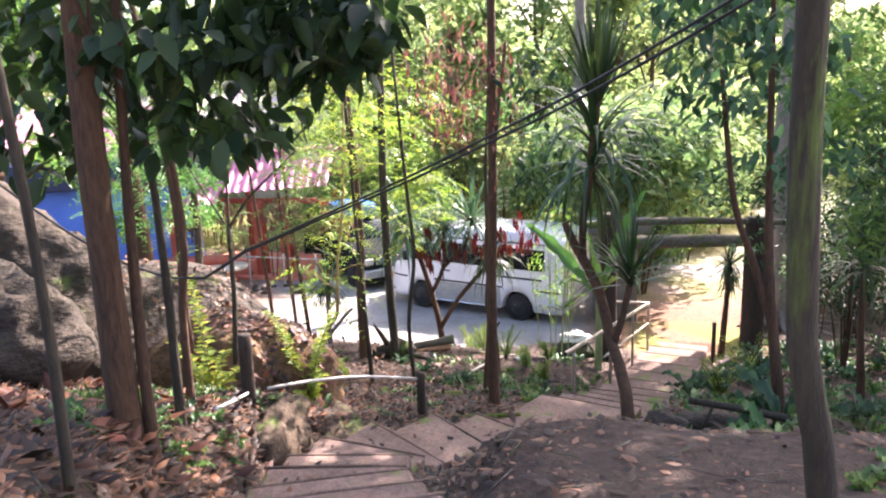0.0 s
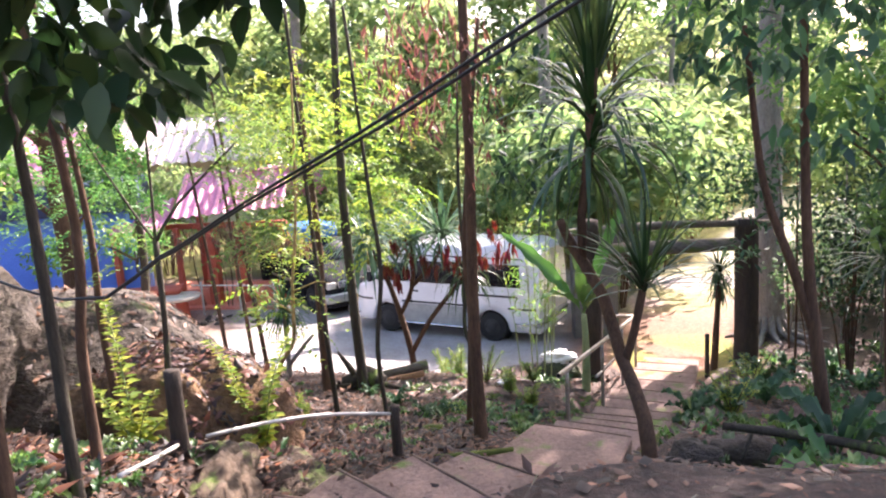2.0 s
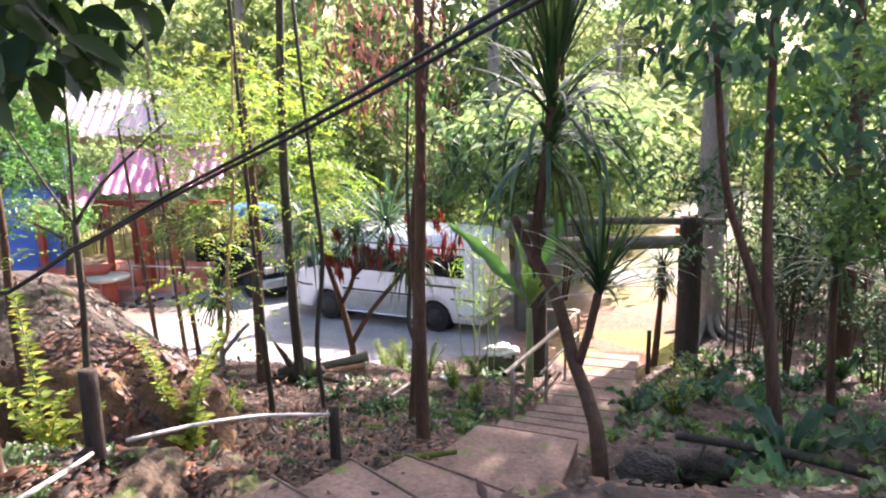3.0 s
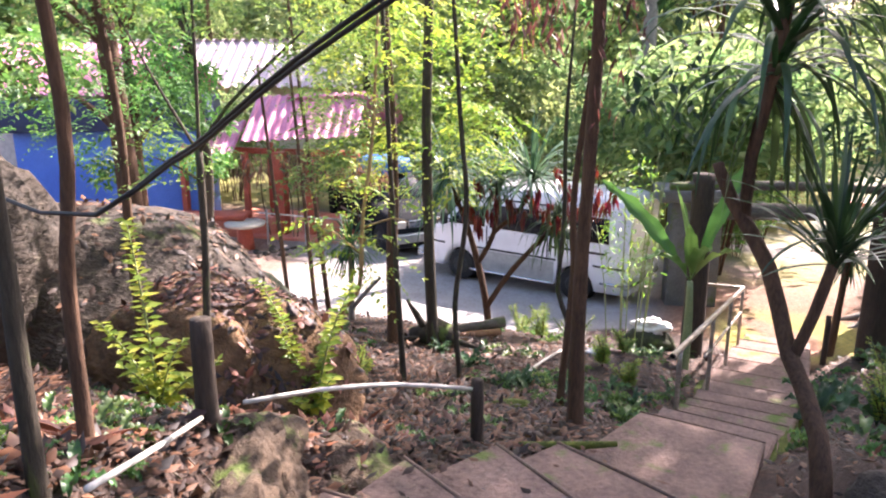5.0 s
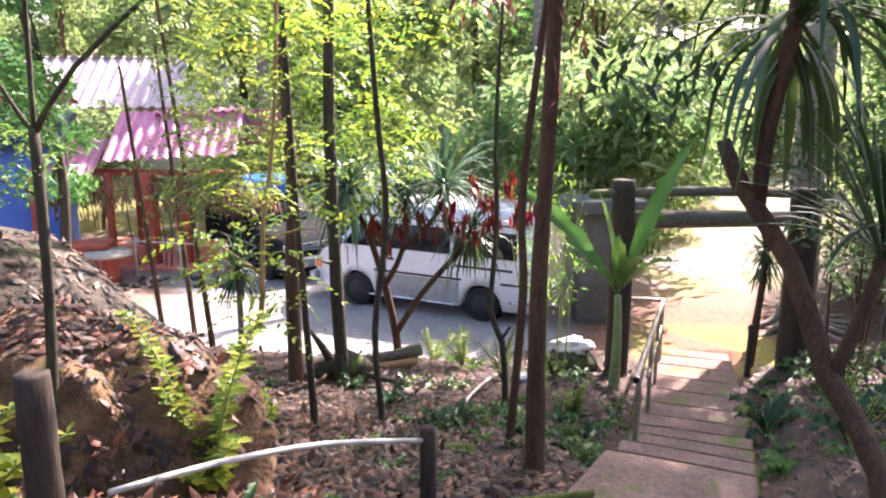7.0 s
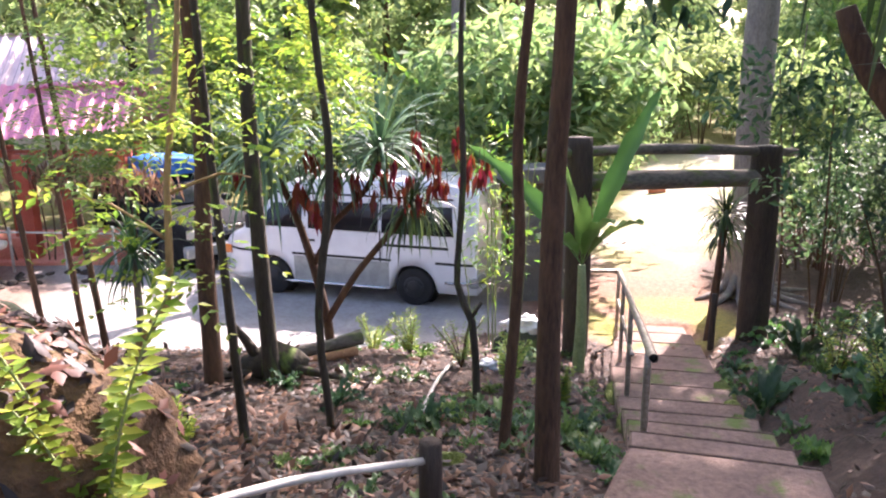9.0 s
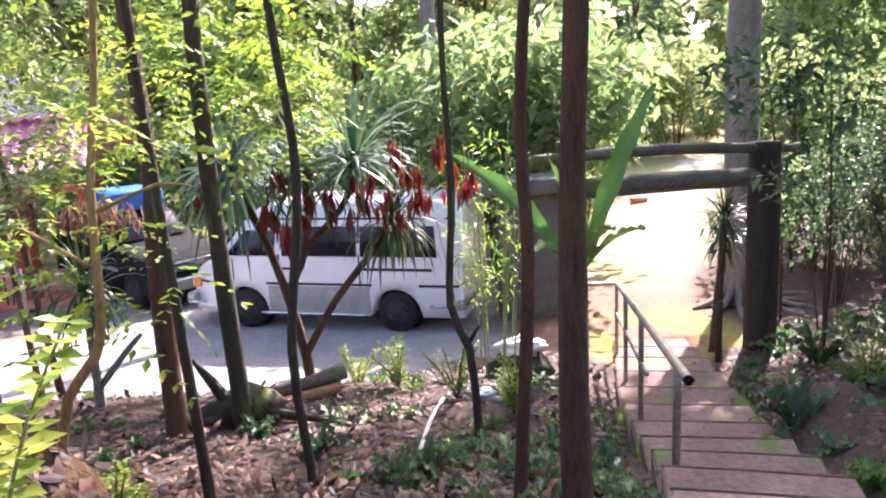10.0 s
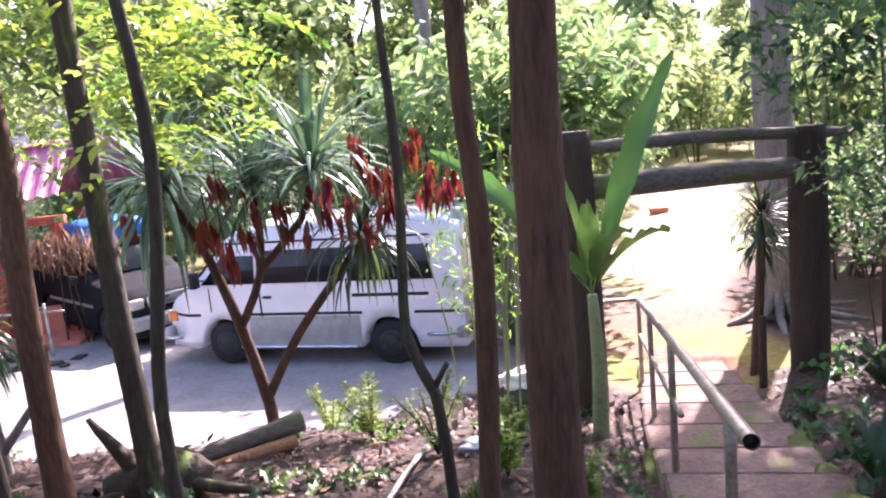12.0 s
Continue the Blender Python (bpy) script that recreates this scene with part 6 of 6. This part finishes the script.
part("log", mesh_of("log", *tube_data([(-0.75, -0.35, 0.02, 0.045), (0.0, 0.0, 0.1, 0.06), (0.5, 0.2, 0.16, 0.08)], 10, 0.4, 5), LOG_WOOD), LOG_WOOD, lg)
part("split_face", mesh_of("split_face", *tube_data([(-0.65, -0.42, 0.0, 0.035), (0.1, -0.1, 0.04, 0.05), (0.45, 0.1, 0.05, 0.05)], 8, 0.3, 6), LITTER_WOOD), LITTER_WOOD, lg, "orange-brown rotten inner face")
st = thing("tree_stump", "dark uprooted stump with twisted roots", "stump", (-1.85, 10.5, gz(-1.85, 10.5)))
part("stump_core", mesh_of("stump_core", *tube_data([(-0.2, 0, 0.03, 0.14), (0.1, 0.05, 0.16, 0.17), (0.35, 0.05, 0.06, 0.1)], 10, 0.5, 7), BARK_DARK), BARK_DARK, st)
for i, p in enumerate(([(0, 0, 0.1, 0.06), (-0.15, 0, 0.35, 0.04), (-0.28, 0, 0.55, 0.015)], [(0.2, 0, 0.1, 0.05), (0.5, -0.1, 0.08, 0.035), (0.75, -0.1, 0.02, 0.02)], [(0, -0.05, 0.08, 0.05), (-0.3, -0.2, 0.1, 0.03), (-0.5, -0.3, 0.0, 0.02)])):
    part("root", mesh_of("root", *tube_data(p, 7, 0.4, i), BARK_DARK), BARK_DARK, st)
br = thing("fallen_branch", "long dark fallen branch propped on the shaded bank", "branch", (3.0, 6.0, gz(3.0, 6.0)))
part("bough", mesh_of("bough", *tube_data([(-0.75, 0.15, 0.2, 0.03), (0.0, 0.0, 0.16, 0.035), (0.9, -0.35, 0.08, 0.035), (1.7, -0.6, 0.12, 0.025)], 8, 0.25, 8), BARK_DARK), BARK_DARK, br)
part("twig", mesh_of("twig", *tube_data([(-0.55, 0.12, 0.18, 0.015), (-0.65, 0.0, 0.0, 0.012)], 6), BARK_DARK), BARK_DARK, br)
tube("branch", [(0.35, 9.5, gz(0.35, 9.5) + 0.03, 0.02), (0.8, 10.0, gz(0.8, 10.0) + 0.06, 0.022)], BARK_DARK, None, 7, 0.3, 11, "short dark broken branch on the slope", "branch")
boulder("plastic_bag", "crumpled white plastic bag on dark rocks by the walkway", (0.85, 13.55, gz(0.85, 13.55) + 0.32), (0.26, 0.16, 0.13), plain("white_plastic", (0.75, 0.74, 0.72), 0.35), 14, rough=0.6, category="bag")
boulder("rock", "dark rock under a plastic bag by the walkway", (0.8, 13.5, gz(0.8, 13.5) + 0.06), (0.36, 0.25, 0.26), GREEN_ROCK, 15, rough=0.3, sub=3)
boulder("plastic_bag", "small crumpled clear plastic bag on the slope", (0.15, 10.9, gz(0.15, 10.9) + 0.06), (0.08, 0.06, 0.05), plain("cloudy_plastic", (0.6, 0.62, 0.62), 0.2), 16, rough=1.1, sub=3, category="bag")
t = thing("traffic_block", "faded red kerb block on the sunlit drive", "block", (6.9, 28.5, gz(6.9, 28.5)))
part("block", box_data(0.55, 0.25, 0.18, 0.04, (0, 0, 0.09)), PAINT_ORANGE, t)

# ---- cables ----
for i, off in enumerate((0.0, 0.035)):
    pts = [(4.4, 0.0, 4.2 + off, 0.008), (2.04, 2.2, 2.78 + off, 0.006), (0.95, 3.0, 2.24 + off * 0.7, 0.006), (0.0, 3.6, 1.84 + off * 0.4, 0.006), (-0.77, 4.2, 1.52 + off * 0.3, 0.008), (-1.42, 4.3, 1.3, 0.008), (-3.4, 5.2, 1.7, 0.011), (-9, 8, 3.5, 0.011)]
    tube("cable", pts, BLACK_CABLE, None, 6, 0, i, "sagging black cable strung between trees across the steps", "cable")

for i, (x, y, r) in enumerate(((1.98, 8.95, 0.2), (2.18, 9.75, 0.24), (2.42, 10.6, 0.24), (2.66, 11.5, 0.2), (2.3, 14.4, 0.2), (1.8, 8.35, 0.16), (1.02, 8.75, 0.12), (1.3, 10.2, 0.16), (1.5, 11.5, 0.16), (2.52, 11.0, 0.16))):
    boulder("moss_patch", "thin bright green moss growth along the walkway edge", (x, y, way_at(x, y)[1] + 0.012), (r * 0.5, r * 1.7, 0.02), MOSS, 20 + i, (0, 0, -0.25), 0.35, 3, "moss")


def litter_on(ob, count, seed, low=0.55, label="dry brown leaves lying on the rock"):
    """Fallen leaves on the upward faces of a rock."""
    rl = random.Random(seed)
    rng = np.random.default_rng(seed)
    faces = [p for p in ob.data.polygons if p.normal.z > low]
    pts, al, no = [], [], []
    for i in range(count):
        p = faces[rl.randrange(len(faces))]
        if noise.noise(p.center * 1.1 + Vector((seed, 0, 0))) < -0.02:
            continue
        vs = [ob.data.vertices[k].co for k in p.vertices]
        a, b = sorted((rl.random(), rl.random()))
        q = vs[0] * a + vs[1] * (b - a) + vs[2] * (1 - b) + p.normal * 0.012 + ob.location
        d = p.normal.cross(Vector((rl.gauss(0, 1), rl.gauss(0, 1), rl.gauss(0, 1))))
        pts.append(tuple(q)), al.append(tuple(d + p.normal * rl.uniform(-0.05, 0.25))), no.append(tuple(p.normal))
    L = rng.uniform(0.04, 0.12, len(pts))
    v = leaf_arrays(np.array(pts), np.array(al), np.array(no), L, L * 0.45, -0.2, -0.03)
    tagged(new("leaf_litter", leaf_mesh("leaf_litter", v, LITTER)), label, "leaves", kind="stuff")


for ob in list(scene.objects):
    if ob.name in ("boulder", "clay_boulder"):
        litter_on(ob, 1500 if ob.name == "boulder" else 1300, len(ob.name), 0.55)


# ---- by the hut and the gate ----
PILLAR_GREY = surface("grey_pillar_concrete", (0.05, 0.05, 0.045), (0.11, 0.11, 0.10), (0.2, 0.2, 0.18), 2.2, 0.9, 0.006, moss=0.2)
t = thing("dry_vines", "tangle of dry brown hanging vines at the hut's eaves", "vines", (-8.3, 20.0, gz(-8.3, 20.0)))
for i in range(7):
    x = rr.uniform(-1.2, 2.6)
    part("stem", mesh_of("stem", *tube_data([(x, 0.1, 0, 0.02), (x + rr.uniform(-0.2, 0.2), 0, 1.2, 0.015), (x + rr.uniform(-0.3, 0.3), 0, 2.4, 0.01)], 5), BARK), BARK, t)
crown(t, cloud(RNG, [(-8.2, 20.0, -1.0, 0.7, 0.25, 0.55, 260), (-6.6, 19.9, -1.2, 1.0, 0.3, 0.4, 320), (-9.6, 19.6, -1.0, 0.6, 0.3, 0.4, 120)], 0.28, 0.16, 2.5), LEAF_RED, "dry hanging leaves", "leaves")
b = thing("bench_table", "red covered table with thick orange legs beside the hut", "table", (-10.4, 18.9, gz(-10.4, 18.9)), turn=0.3)
part("tabletop", box_data(1.9, 0.8, 0.12, 0.03, (0, 0, 0.78)), PAINT_RED, b, "red cloth-covered top")
for x in (-0.8, 0.8):
    for y in (-0.28, 0.28):
        part("leg", mesh_of("leg", *tube_data([(x, y, 0, 0.1), (x, y, 0.72, 0.09)], 12), PAINT_ORANGE), PAINT_ORANGE, b, "thick round orange leg")
w = thing("gate_pillar", "dark grey mossy concrete pillar beyond the gate", "pillar", (1.5, 17.0, gz(1.5, 17.0)), turn=0.15)
part("shaft", box_data(0.95, 0.5, 2.1, 0.03, (0, 0, 1.0)), PILLAR_GREY, w)
part("cap", box_data(1.5, 0.9, 0.25, 0.04, (0, 0, 2.2)), PILLAR_GREY, w, "flat overhanging cap")
rl = random.Random(9)
for x, y, r in ((-7.8, 19.0, 1.0), (-6.6, 18.6, 0.8), (-8.6, 18.2, 0.7)):
    for i in range(9):
        a, d = rl.uniform(0, 6.28), rl.uniform(0, r)
        px, py = x + math.cos(a) * d, y + math.sin(a) * d
        boulder("stone", "small dark stone in rubble by the hut", (px, py, gz(px, py) + 0.02), (rl.uniform(0.05, 0.16), rl.uniform(0.05, 0.12), rl.uniform(0.03, 0.08)), ROCK, i + x, (0, 0, a), 0.4, 2)

for i, (x, y, h) in enumerate(((0.3, 10.3, 0.45), (-0.6, 11.7, 0.5), (0.62, 9.7, 0.35), (-1.1, 12.9, 0.5), (0.5, 11.6, 0.4), (-1.9, 8.3, 0.35), (2.9, 9.2, 0.6), (3.4, 10.8, 0.7))):
    arching_shrub((x, y), 6, h, "small feathery green shrub on the forest floor", 60 + i, 0.05)
for i in range(16):
    x, y = rs.uniform(4.7, 7.6), rs.uniform(9.2, 17.0)
    h, lean = rs.uniform(2.6, 4.8), rs.uniform(-0.4, 0.4)
    trunk_tree([(x, y, gz(x, y), 0.022), (x + lean * 0.3, y, gz(x, y) + h * 0.4, 0.018), (x + lean, y + 0.2, gz(x, y) + h, 0.01)], BARK_GREY if i % 3 else BARK, "thin bare sapling in the shaded thicket", sides=6)
